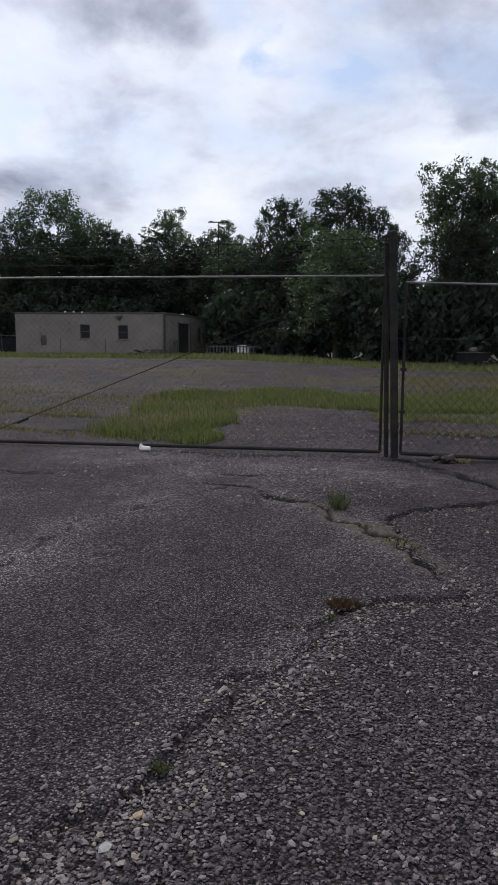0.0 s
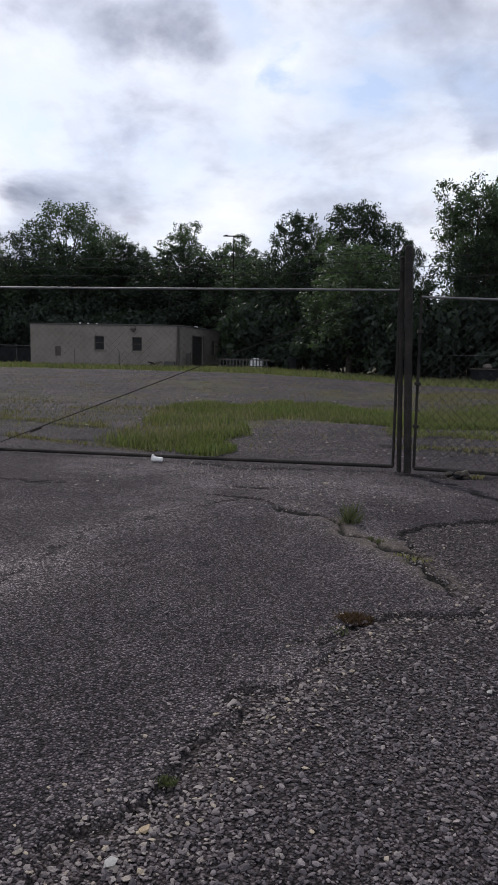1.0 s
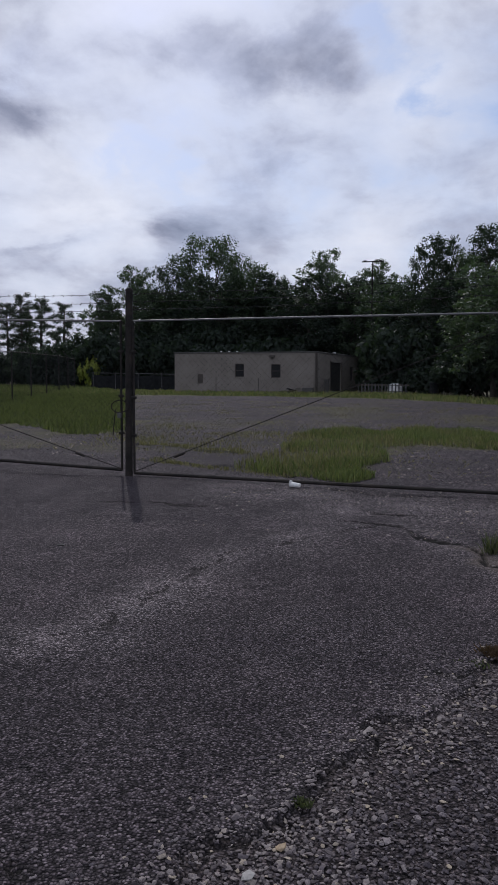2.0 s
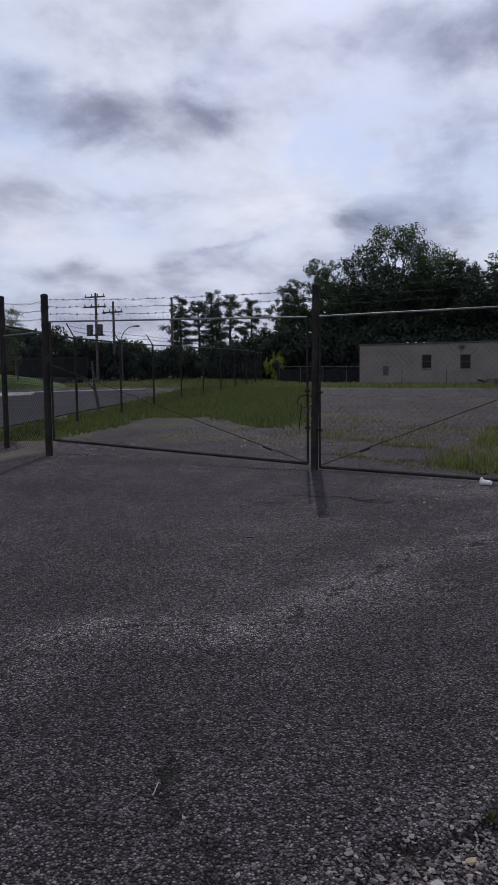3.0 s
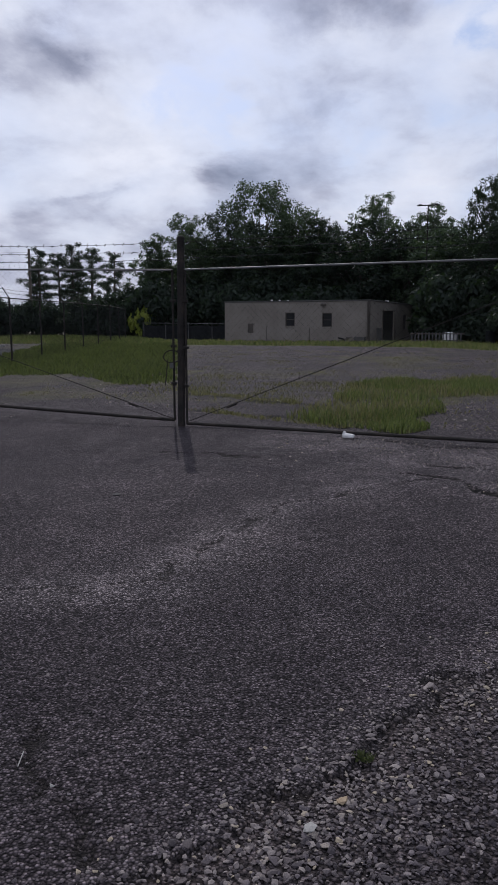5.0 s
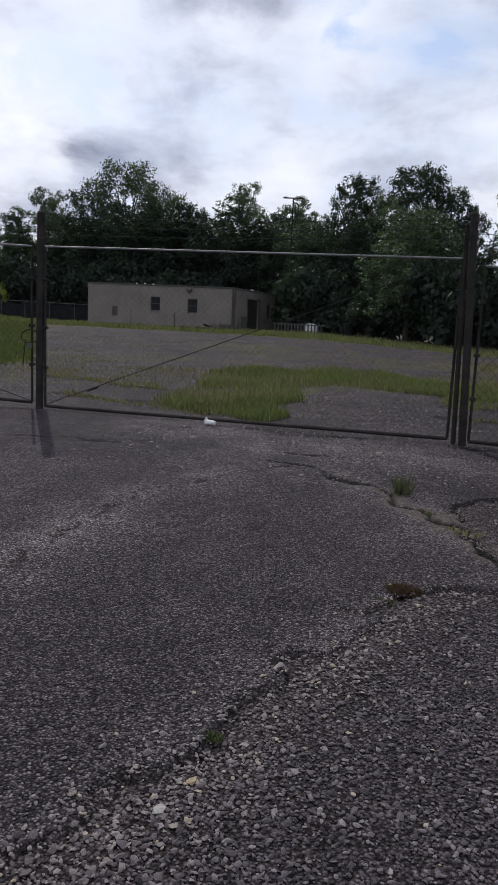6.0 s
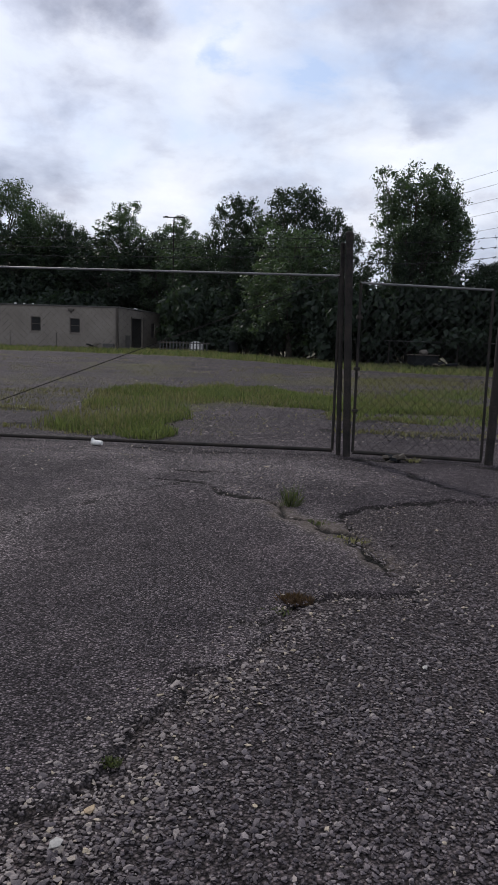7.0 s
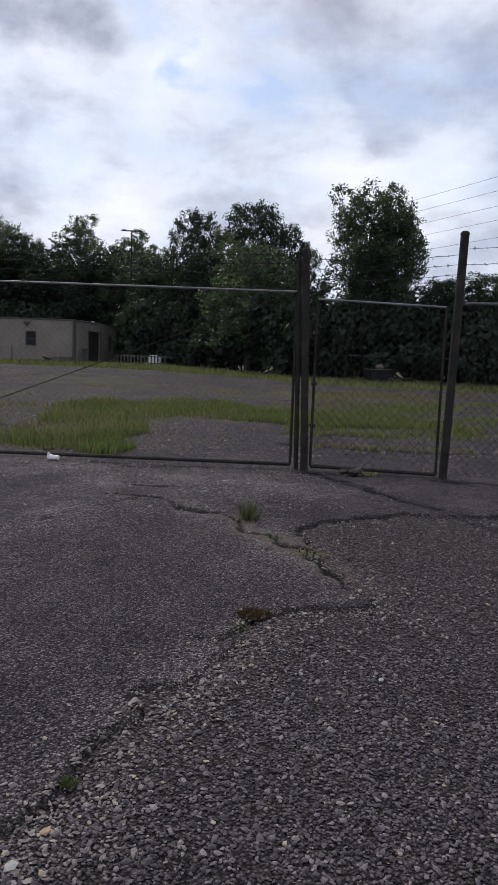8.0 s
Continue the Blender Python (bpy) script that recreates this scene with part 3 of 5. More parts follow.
def lay_gravel():
    nr = np.random.RandomState(4)
    N = 190000
    X, Y = nr.uniform(-2.2, 5.2, N), 0.7 + 6.4 * nr.uniform(0, 1, N) ** 1.35
    dl = away(EDGE, X, Y)
    ins = gravel_zone(X, Y)
    dense = np.clip(1.1 - (Y - 2.6) * 0.22, 0.2, 1) * (0.8 + 0.25 * waves(X, Y, 5, 71))
    dense = dense * np.exp(-np.maximum(0, X - 0.6 * Y - 0.2) / 0.5) * np.exp(-np.maximum(0, 1.7 - Y) / 0.35)
    keep = nr.uniform(0, 1, N) < np.where(ins, dense, 0.5 * np.exp(-dl / 0.16) + 0.004)
    X, Y = X[keep][:38000], Y[keep][:38000]
    size = np.clip(nr.lognormal(math.log(0.0135), 0.36, len(X)), 0.008, 0.032)
    Z = lie(X, Y) + np.where(gravel_zone(X, Y), -0.018, 0.0)
    dl = away(EDGE, X, Y)
    pale = nr.uniform(0, 1, len(X)) < 0.07 + 0.85 * np.exp(-(np.minimum(dl, np.minimum(away(SPLIT, X, Y), away(CRACKS_AND_SHADOW[1][0], X, Y))) / 0.28) ** 2)
    P = np.stack([X, Y, Z], -1)
    scatter_stones("gravel", P[~pale], size[~pale], "angular dark grey gravel bedded in worn asphalt", 8, PEBBLE)
    scatter_stones("loose_gravel", P[pale], size[pale] * 1.15, "loose pale grey stones along the broken asphalt edge", 9, PALE_PEBBLE)
    # crumbs of stone strewn over the asphalt
    n = 7000
    X, Y = nr.uniform(-3.4, 1.2, n), 1.5 + 3.4 * nr.uniform(0, 1, n) ** 1.4
    ok = ~gravel_zone(X, Y)
    X, Y = X[ok], Y[ok]
    scatter_stones("stone_crumbs", np.stack([X, Y, lie(X, Y) - 0.001], -1), np.clip(nr.lognormal(math.log(0.0095), 0.35, len(X)), 0.006, 0.022), "small stone crumbs on the worn asphalt", 10, PEBBLE)


lay_gravel()

# ---- gates and fence ----


def post(name, at, top, r, label, group="gate posts", lean=(0.0, 0.0), bands=()):
    root = thing(name, (at[0], at[1], height(*at)), label, "post", group)
    t = Vector((lean[0], lean[1], top))
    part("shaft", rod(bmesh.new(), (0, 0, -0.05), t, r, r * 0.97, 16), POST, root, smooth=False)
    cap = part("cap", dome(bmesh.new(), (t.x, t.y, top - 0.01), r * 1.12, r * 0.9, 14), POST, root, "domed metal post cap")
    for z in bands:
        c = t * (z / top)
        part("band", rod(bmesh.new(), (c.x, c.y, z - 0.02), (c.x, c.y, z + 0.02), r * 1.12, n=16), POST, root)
    return root


PL, PLL, PM, PG, PW, PR = (-8.95, 10.43), (-10.66, 11.2), (-3.92, 10.42), (1.74, 9.43), (1.83, 9.34), (3.51, 8.93)
post("gate_post", PL, 2.8, 0.064, "dark weathered steel gate post with domed cap", lean=(0.02, 0.0), bands=(0.5, 2.3, 2.6))
post("fence_post", PLL, 2.92, 0.054, "dark weathered round fence post in the grass", lean=(0.02, 0.0), bands=(2.5,))
post("gate_post", PM, 2.7, 0.054, "dark steel centre post where both gate leaves meet", lean=(0.03, 0.0), bands=(0.7, 1.1, 2.2))
post("gate_post", PG, 2.63, 0.03, "slim galvanised latch post beside a thicker post", lean=(-0.07, 0.0), bands=(1.0, 2.05))
post("gate_post", PW, 2.74, 0.048, "dark thick steel hinge post with rusty base", lean=(-0.1, 0.0), bands=(0.4, 1.3, 2.05))
post("gate_post", PR, 2.98, 0.053, "leaning dark steel end post of the walk gate", lean=(0.07, 0.0), bands=(0.7, 1.9))


def leaf(name, a, b, zs, label, rod_up=True, mid=None, gauge=0.0009, pitch=0.09):
    """A gate leaf between plan points a and b; zs: bottom and top at a, bottom and top at b."""
    a, b = Vector((*a, 0)), Vector((*b, 0))
    d = (b - a).normalized()
    root = thing(name, (0, 0, 0), label, "gate", "chain-link gate leaves")
    A0, A1, B0, B1 = a + Vector((0, 0, zs[0])), a + Vector((0, 0, zs[1])), b + Vector((0, 0, zs[2])), b + Vector((0, 0, zs[3]))
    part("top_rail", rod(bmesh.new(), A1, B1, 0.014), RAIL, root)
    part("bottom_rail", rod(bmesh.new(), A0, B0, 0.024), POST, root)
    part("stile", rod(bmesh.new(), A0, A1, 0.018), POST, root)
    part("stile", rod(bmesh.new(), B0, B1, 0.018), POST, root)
    if mid:
        for f in mid:
            part("stile", rod(bmesh.new(), A0.lerp(B0, f), A1.lerp(B1, f), 0.018), STEEL, root)
    # twisted wire ends stand above the top rail
    tips = []
    n = int((b - a).length / pitch)
    for i in range(n):
        p = A1.lerp(B1, (i + 0.5) / n)
        tips += [(p, p + d * 0.02 + Vector((0, 0, 0.07))), (p + d * 0.02, p + Vector((0, 0, 0.07)))]
    wires("chain_link", fabric_segs(a[:2], b[:2], zs[0], zs[1] + 0.03, zs[2], zs[3] + 0.03, pitch) + tips, gauge, WIRE, root)
    if rod_up:
        lo, hi = (A0, B1) if rod_up == 1 else (B0, A0.lerp(A1, 0.64))
        part("truss_rod", rod(bmesh.new(), lo + Vector((0, -0.03, 0.02)), hi + Vector((0, -0.03, 0)), 0.006, n=6), POST, root)
        c = lo.lerp(hi, 0.12)
        part("turnbuckle", rod(bmesh.new(), c + Vector((0, -0.03, 0)), lo.lerp(hi, 0.15) + Vector((0, -0.03, 0)), 0.013, n=8), POST, root)
    for z in (0.25, 0.5, 0.8):
        c = (B0 if rod_up == 2 else A0).lerp(B1 if rod_up == 2 else A1, z)
        part("clamp", box(bmesh.new(), c - Vector((0.035, 0.035, 0.02)), c + Vector((0.035, 0.035, 0.02)), 0.006), POST, root)
    return root


leaf("gate_leaf", (PL[0] + 0.12, PL[1]), (PM[0] - 0.11, PM[1] + 0.01), (0.29, 2.36, 0.08, 2.255), "wide chain-link gate leaf of galvanised pipe, closed", 2)
leaf("gate_leaf", (PM[0] + 0.09, PM[1] - 0.01), (PG[0] - 0.08, PG[1] + 0.01), (0.04, 2.255, 0.06, 2.24), "wide chain-link gate leaf with diagonal truss rod, closed", 1)
leaf("walk_gate", (PW[0] + 0.07, PW[1] - 0.02), (PR[0] - 0.09, PR[1] + 0.02), (0.06, 2.155, 0.04, 2.1), "narrow chain-link walk gate on two steel posts, closed", 0, gauge=0.0024, pitch=0.11)
lock = thing("gate_chain", (PM[0] - 0.1, PM[1] - 0.09, 0.0), "rusty chain looped round the gate stiles", "chain")
ch = bmesh.new()
for i in range(16):
    a0, a1 = i / 16 * 6.283, (i + 1) / 16 * 6.283
    rod(ch, (0.13 * math.cos(a0), 0.02 * math.sin(a0), 1.02 + 0.09 * math.sin(a0)), (0.13 * math.cos(a1), 0.02 * math.sin(a1), 1.02 + 0.09 * math.sin(a1)), 0.009, n=5)
part("links", ch, POST, lock)
part("padlock", box(bmesh.new(), (-0.03, -0.03, 0.85), (0.03, 0.01, 0.93), 0.008), STEEL, lock)
part("tail", rod(bmesh.new(), (-0.06, -0.01, 0.98), (-0.1, -0.02, 0.6), 0.008, n=5), POST, lock)


def strands(ends, label):
    root = thing("barbed_wire", (0, 0, 0), label, "barbed wire", "barbed wire runs")
    for i, pts in enumerate(ends):
        barbed("strand", pts, root, seed=i + len(label))
    return root


strands([[(*PL, z), (*PM, z - 0.1)] for z in (2.5, 2.62, 2.74)], "three rusty barbed strands above the wide gate leaf")
strands([[(*PM, z), (*PW, z + 0.06)] for z in (2.42, 2.53, 2.64)], "three thin barbed strands strung above the gate")
strands([[(*PW, z), (PR[0] + 0.05, PR[1] + 0.03, z + 0.1)] for z in (2.4, 2.52, 2.64)], "short barbed strands above the walk gate")
strands([[(*PLL, z + 0.1), (*PL, z)] for z in (2.42, 2.57, 2.72)], "barbed strands between two tall dark posts")
strands([[(PR[0] + 0.07, PR[1] + 0.05, z), (6.4, 7.6, z + 0.25)] for z in (2.45, 2.62, 2.8)], "sagging barbed strands above the fence panel")


def fence_run(name, pts, top, label, arms=0.0, mat=STEEL, gauge=0.0022, pitch=0.09, skip=()):
    """Chain-link fence along plan points: a line post at each, a top rail, the fabric, and slanted wire arms."""
    root = thing(name, (0, 0, 0), label, "fence", "chain-link fences")
    P = [(x, y, height(x, y)) for x, y in pts]
    segs = []
    for i, (x, y, z) in enumerate(P):
        if i in skip:
            continue
        part("post", rod(bmesh.new(), (x, y, z - 0.03), (x, y, z + top + 0.05), 0.035, n=10), mat, root)
        if arms and i:
            part("arm", rod(bmesh.new(), (x, y, z + top), (x - arms, y + 0.1, z + top + 0.42), 0.018, n=6), mat, root)
    for (x, y, z), (u, v, w) in zip(P, P[1:]):
        part("top_rail", rod(bmesh.new(), (x, y, z + top), (u, v, w + top), 0.021, n=8), mat, root)
        segs += fabric_segs((x, y), (u, v), z + 0.04, z + top, w + 0.04, w + top, pitch)
    wires("chain_link", segs, gauge, WIRE, root)
    return root


fence_run("chain_link_fence", [(PR[0] + 0.12, PR[1] - 0.04), (6.4, 7.6)], 2.15, "chain-link fence panel beside the walk gate", gauge=0.003, pitch=0.105, skip=(0,))
fence_run("chain_link_fence", [(PLL[0] + 0.05, PLL[1] - 0.02), (PL[0] - 0.05, PL[1] + 0.02)], 2.18, "short chain-link panel between tall posts in grass", skip=(0, 1))
fence_run("chain_link_fence", [(-14.4, 8.7), (PLL[0] - 0.05, PLL[1] - 0.05)], 2.2, "chain-link fence panel running along the lawn edge", skip=(1,))
LONG = [(-10.8, 11.4), (-13.48, 16.97), (-14.74, 20.91), (-16.2, 25.2), (-17.3, 29.2), (-18.5, 33.4), (-19.7, 37.6), (-21.0, 42.0), (-22.4, 46.6), (-24.0, 51.4), (-25.8, 56.5)]
fence_run("chain_link_fence", LONG, 2.4, "long chain-link fence with slanted wire arms along the lawn", 0.35, POST, 0.0014, 0.11, skip=(0,))
strands([[(x - 0.3, y + 0.1, height(x, y) + 2.76) for x, y in LONG[1:7]], [(x - 0.15, y + 0.05, height(x, y) + 2.62) for x, y in LONG[1:7]]], "barbed strands on the slanted arms of the fence")

# ---- low block building ----
BX, BY, BT = -5.55, 49.7, radians(-8)


def building():
    z0 = 0.12
    root = thing("building", (BX, BY, z0), "low tan painted block building with a flat roof", "building", rz=-8)
    L, D, Hh, th = 10.35, 13.6, 2.8, 0.2

    def wall(name, length, holes, place, thick=th):
        """A wall along local x from 0 to -length, cut by its holes."""
        bm = bmesh.new()
        xs = sorted({0.0, length, *[v for h in holes for v in h[:2]]})
        zs = sorted({0.0, Hh, *[v for h in holes for v in h[2:]]})
        for a, b in zip(xs, xs[1:]):
            for c, d in zip(zs, zs[1:]):
                if not any(h[0] <= a + 1e-6 and b - 1e-6 <= h[1] and h[2] <= c + 1e-6 and d - 1e-6 <= h[3] for h in holes):
                    box(bm, (a, 0, c), (b, thick, d))
        bmesh.ops.remove_doubles(bm, verts=bm.verts, dist=1e-4)
        ob = part(name, bm, WALL, root)
        ob.matrix_basis = place
        return ob
    front = [(4.53, 5.2, 1.18, 2.1), (7.13, 7.81, 1.14, 2.06), (1.75, 2.17, 0.72, 1.37)]
    side = [(3.6, 7.2, 0.0, 2.25), (10.2, 11.6, 0.9, 2.0)]
    f = wall("wall", L, front, pose(-L, 0, 0))
    s = wall("wall", D, side, pose(0, 0, 0, 0, 0, 90))
    wall("wall", L, [], pose(-L, D - th, 0))
    wall("wall", D - 2 * th, [], pose(-L + th, th, 0, 0, 0, 90))
    for x0, x1, c, d in front[:2]:
        w = part("window", box(bmesh.new(), (x0 - L + 0.003, 0.09, c + 0.003), (x1 - L - 0.003, 0.11, d - 0.003)), GLASS, root, "dark dusty window pane")
        fr = bmesh.new()
        for lo, hi in (((x0, c), (x0 + 0.05, d)), ((x1 - 0.05, c), (x1, d)), ((x0, c), (x1, c + 0.05)), ((x0, d - 0.05), (x1, d)), ((x0, (c + d) / 2 - 0.02), (x1, (c + d) / 2 + 0.02))):
            box(fr, (lo[0] - L, 0.06, lo[1]), (hi[0] - L, 0.085, hi[1]))
        part("frame", fr, TRIM, w)
        part("sill", box(bmesh.new(), (x0 - L - 0.06, -0.06, c - 0.06), (x1 - L + 0.06, 0.05, c - 0.004), 0.008), WALL, w)
    x0, x1, c, d = front[2]
    part("vent", box(bmesh.new(), (x0 - L + 0.003, 0.05, c + 0.003), (x1 - L - 0.003, 0.1, d - 0.003)), TRIM, root, "brown louvred wall vent")
    # loading door, set back, with panel ribs
    dr = part("door", box(bmesh.new(), (-0.16, 3.603, 0.01), (-0.12, 7.197, 2.247)), DARK, root, "dark roll-up loading door")
    for i in range(7):
        part("slat", box(bmesh.new(), (-0.12, 3.62, 0.06 + 0.31 * i), (-0.1, 7.18, 0.3 + 0.31 * i), 0.008), DARK, dr)
    part("jamb", box(bmesh.new(), (0.003, 3.5, 0.0), (0.04, 3.597, 2.34)), TRIM, dr)
    part("jamb", box(bmesh.new(), (0.003, 7.203, 0.0), (0.04, 7.3, 2.34)), TRIM, dr)
    w = part("window", box(bmesh.new(), (-0.12, 10.203, 0.903), (-0.1, 11.597, 1.997)), GLASS, root, "dark dusty window pane")
    part("frame", box(bmesh.new(), (-0.09, 10.85, 0.91), (-0.06, 10.95, 1.99)), TRIM, w)
    roof = part("roof", box(bmesh.new(), (-L - 0.05, -0.05, Hh + 0.002), (0.05, D + 0.05, Hh + 0.09), 0.01), ROOF, root)
    for i in range(3):
        part("vent", rod(bmesh.new(), (-7.3 + i * 0.45, 1.2 + 0.4 * i, Hh + 0.08), (-7.3 + i * 0.45, 1.2 + 0.4 * i, Hh + 0.2), 0.07, n=10), WHITE, roof, "small pale roof vent")
    for i in range(2):
        part("vent", box(bmesh.new(), (-0.9 + 0.6 * i, 5.5, Hh + 0.08), (-0.7 + 0.6 * i, 5.8, Hh + 0.17), 0.02), WHITE, roof, "small pale roof vent")
    lamp = part("wall_lamp", box(bmesh.new(), (-3.3, -0.16, 2.52), (-2.95, -0.003, 2.68), 0.02), TRIM, root, "dark wall-mounted lamp head")
    part("bracket", box(bmesh.new(), (-3.17, -0.1, 2.4), (-3.08, -0.003, 2.51)), TRIM, lamp)
    part("downpipe", rod(bmesh.new(), (-0.1, -0.06, 0.0), (-0.1, -0.06, Hh), 0.05, n=8), TRIM, root)
    part("conduit", rod(bmesh.new(), (-4.1, -0.03, 0.0), (-4.1, -0.03, 1.1), 0.02, n=6), TRIM, root)
    part("conduit", rod(bmesh.new(), (-7.2, -0.03, 0.0), (-7.2, -0.03, 1.2), 0.02, n=6), TRIM, root)
    fl = part("floor_slab", box(bmesh.new(), (-L + 0.01, 0.01, -0.25), (-0.01, D - 0.01, -0.002)), ROOF, root)


building()


def at_building(u, v):
    c, s = math.cos(BT), math.sin(BT)
    return BX + u * c - v * s, BY + u * s + v * c


def junk_heap(at, name, label, cat, w, h):
    root = thing(name, (*at, height(*at)), label, cat)
    rng = random.Random(int(abs(at[0] * 100)))
    for i in range(7):
        bm = box(bmesh.new(), (-0.25, -0.1, -0.03), (0.25, 0.1, 0.05), 0.01)
        ob = part("plank", bm, WOOD if i % 3 else DKGREEN, root)
        ob.matrix_basis = pose(rng.uniform(-w, w), rng.uniform(-0.3, 0.3), 0.03 + rng.uniform(0, h), rng.uniform(-14, 14), rng.uniform(-20, 20), rng.uniform(0, 180)) @ Matrix.Diagonal((rng.uniform(0.6, 1.8), 1, 1, 1))
    return root


junk_heap(at_building(-1.6, -0.7), "scrap_pile", "low pile of dark scrap boards against the wall", "scrap pile", 0.8, 0.25)
box_at = at_building(0.35, 1.2)
ub = thing("utility_box", (*box_at, height(*box_at)), "small grey metal utility box standing by the wall", "utility box", rz=-8)
part("body", box(bmesh.new(), (-0.14, -0.14, 0), (0.14, 0.14, 0.9), 0.02), ROOF, ub)
part("lid", box(bmesh.new(), (-0.16, -0.16, 0.902), (0.16, 0.16, 0.94), 0.01), ROOF, ub)
cf = thing("concrete_box", (*at_building(-0.5, -0.5), height(*at_building(-0.5, -0.5))), "small grey concrete block beside the wall", "block", rz=-8)
part("block", box(bmesh.new(), (-0.35, -0.2, 0), (0.35, 0.2, 0.38), 0.03), ROOF, cf)

bf = thing("board_fence", (0, 0, 0), "low dark board fence beside the building", "fence")
for i in range(44):
    x = -24.6 + 0.2 * i
    y = 57.4 - 0.3 * 0.2 * i
    z = height(x, y)
    part("board", box(bmesh.new(), (x - 0.09, y - 0.015, z - 0.02), (x + 0.09, y + 0.015, z + 1.1 + 0.05 * math.sin(7.0 * i)), 0.004), DKGREEN, bf)
part("rail", rod(bmesh.new(), (-24.7, 57.36, height(-24.7, 57.4) + 1.32), (-15.9, 54.72, height(-15.9, 54.8) + 1.22), 0.03, n=6), STEEL, bf)
for i in range(5):
    x = -24.6 + 2.15 * i
    y = 57.37 - 0.3 * 2.15 * i
    part("post", rod(bmesh.new(), (x, y, height(x, y) - 0.02), (x, y, height(x, y) + 1.34), 0.035, n=8), STEEL, bf)

# picket rail and pale car at the wood's edge
rail = thing("picket_rail", (0, 0, 0), "low weathered picket rail at the wood's edge", "fence")
for i in range(15):
    x = -2.9 + i * 0.22
    y = 50.6 - 0.02 * i
    part("picket", box(bmesh.new(), (x - 0.045, y - 0.02, height(x, y) - 0.02), (x + 0.045, y + 0.02, height(x, y) + 0.68), 0.006), STEEL, rail)
part("rail", box(bmesh.new(), (-3.0, 50.55, 0.78), (0.4, 50.62, 0.86)), WOOD, rail)
part("rail", box(bmesh.new(), (-3.0, 50.62, 0.36), (0.4, 50.65, 0.42)), WOOD, rail)


tank = thing("water_tank", (-0.55, 52.2, height(-0.55, 52.2)), "low rounded white tank behind the picket rail", "tank")
part("shell", rod(bmesh.new(), (0, 0, 0), (0, 0, 0.46), 0.48, 0.46, 20), WHITE, tank)
part("lid", dome(bmesh.new(), (0, 0, 0.462), 0.47, 0.24, 20), WHITE, tank)
drum = thing("oil_drum", (2.0, 51.2, height(2.0, 51.2)), "dark ribbed drum beside the rail", "drum")
part("shell", rod(bmesh.new(), (0, 0, 0), (0, 0, 0.85), 0.29, n=20), DKGREEN, drum)
for z in (0.28, 0.56, 0.83):
    part("rib", rod(bmesh.new(), (0, 0, z), (0, 0, z + 0.03), 0.305, n=20), DKGREEN, drum)
dumpster = thing("waste_bin", (11.9, 40.6, height(11.9, 40.6)), "dark waste bin with pale bags at the wood", "bin", rz=10)
bb = bmesh.new()
box(bb, (-0.7, -0.5, 0.08), (0.7, 0.5, 0.68), 0.04)
part("body", bb, DKGREEN, dumpster)
part("lid", box(bmesh.new(), (-0.74, -0.54, 0.684), (0.74, 0.54, 0.73), 0.015), WOOD, dumpster)
for i in range(4):
    part("foot", box(bmesh.new(), (-0.65 + 1.2 * (i % 2), -0.45 + 0.8 * (i // 2), 0), (-0.55 + 1.2 * (i % 2), -0.35 + 0.8 * (i // 2), 0.079)), CABLE, dumpster)
bag = bmesh.new()
bmesh.ops.create_icosphere(bag, subdivisions=2, radius=0.22)
for v in bag.verts:
    v.co = Vector((v.co.x * 1.3, v.co.y, v.co.z * 0.7)) * (1 + 0.18 * math.sin(9 * v.co.x + 7 * v.co.y)) + Vector((0, 0, 0.85))
part("bag", bag, WALL, dumpster, "pale crumpled bag")
junk_heap((13.2, 39.0), "log_pile", "pile of pale broken boards at the wood's edge", "wood pile", 1.2, 0.35)
junk_heap((2.35, 9.0), "debris", "small heap of dark sticks by the gate post", "debris", 0.12, 0.03).scale = (0.35, 0.35, 0.5)
rf = thing("boundary_fence", (0, 0, 0), "thin dark wire fence before the wood", "fence")
FP = [(7.6, 42.2), (10.2, 41.4), (13.6, 40.0), (17.0, 38.2)]
for x, y in FP:
    part("post", rod(bmesh.new(), (x, y, height(x, y) - 0.02), (x, y, height(x, y) + 1.45), 0.04, n=8), POST, rf)
for (x, y), (u, v) in zip(FP, FP[1:]):
    part("rail", rod(bmesh.new(), (x, y, height(x, y) + 1.42), (u, v, height(u, v) + 1.42), 0.025, n=6), STEEL, rf)
    wires("chain_link", fabric_segs((x, y), (u, v), 0.05, 1.4, 0.05, 1.4, 0.14), 0.003, WIRE, rf)

# ---- vegetation ----


def leaves(rng, centres, radii, n, size, flat=0.0, hollow=0.35):
    """n leaf blades spread through the outer part of ellipsoid clumps."""
    centres, radii = np.array(centres, float), np.array(radii, float)
    vol = radii.prod(1) ** (2 / 3)
    k = rng.choice(len(centres), n, p=vol / vol.sum())
    d = rng.normal(size=(n, 3))
    d /= np.linalg.norm(d, axis=1, keepdims=True)
    rad = hollow + (1.12 - hollow) * rng.uniform(0, 1, n) ** 0.6
    P = centres[k] + d * radii[k] * rad[:, None]
    nm = d + rng.normal(scale=0.8, size=(n, 3))
    nm[:, 2] += flat
    nm /= np.linalg.norm(nm, axis=1, keepdims=True)
    u = np.cross(nm, rng.normal(size=(n, 3)))
    u /= np.linalg.norm(u, axis=1, keepdims=True)
    w = np.cross(nm, u)
    s = size * rng.uniform(0.6, 1.4, n)[:, None]
    V = np.stack([P - u * s, P + w * s * 0.55 + nm * s * 0.12, P + u * s, P - w * s * 0.55 + nm * s * 0.12], 1).reshape(-1, 3)
    return V, np.arange(4 * n).reshape(-1, 4)


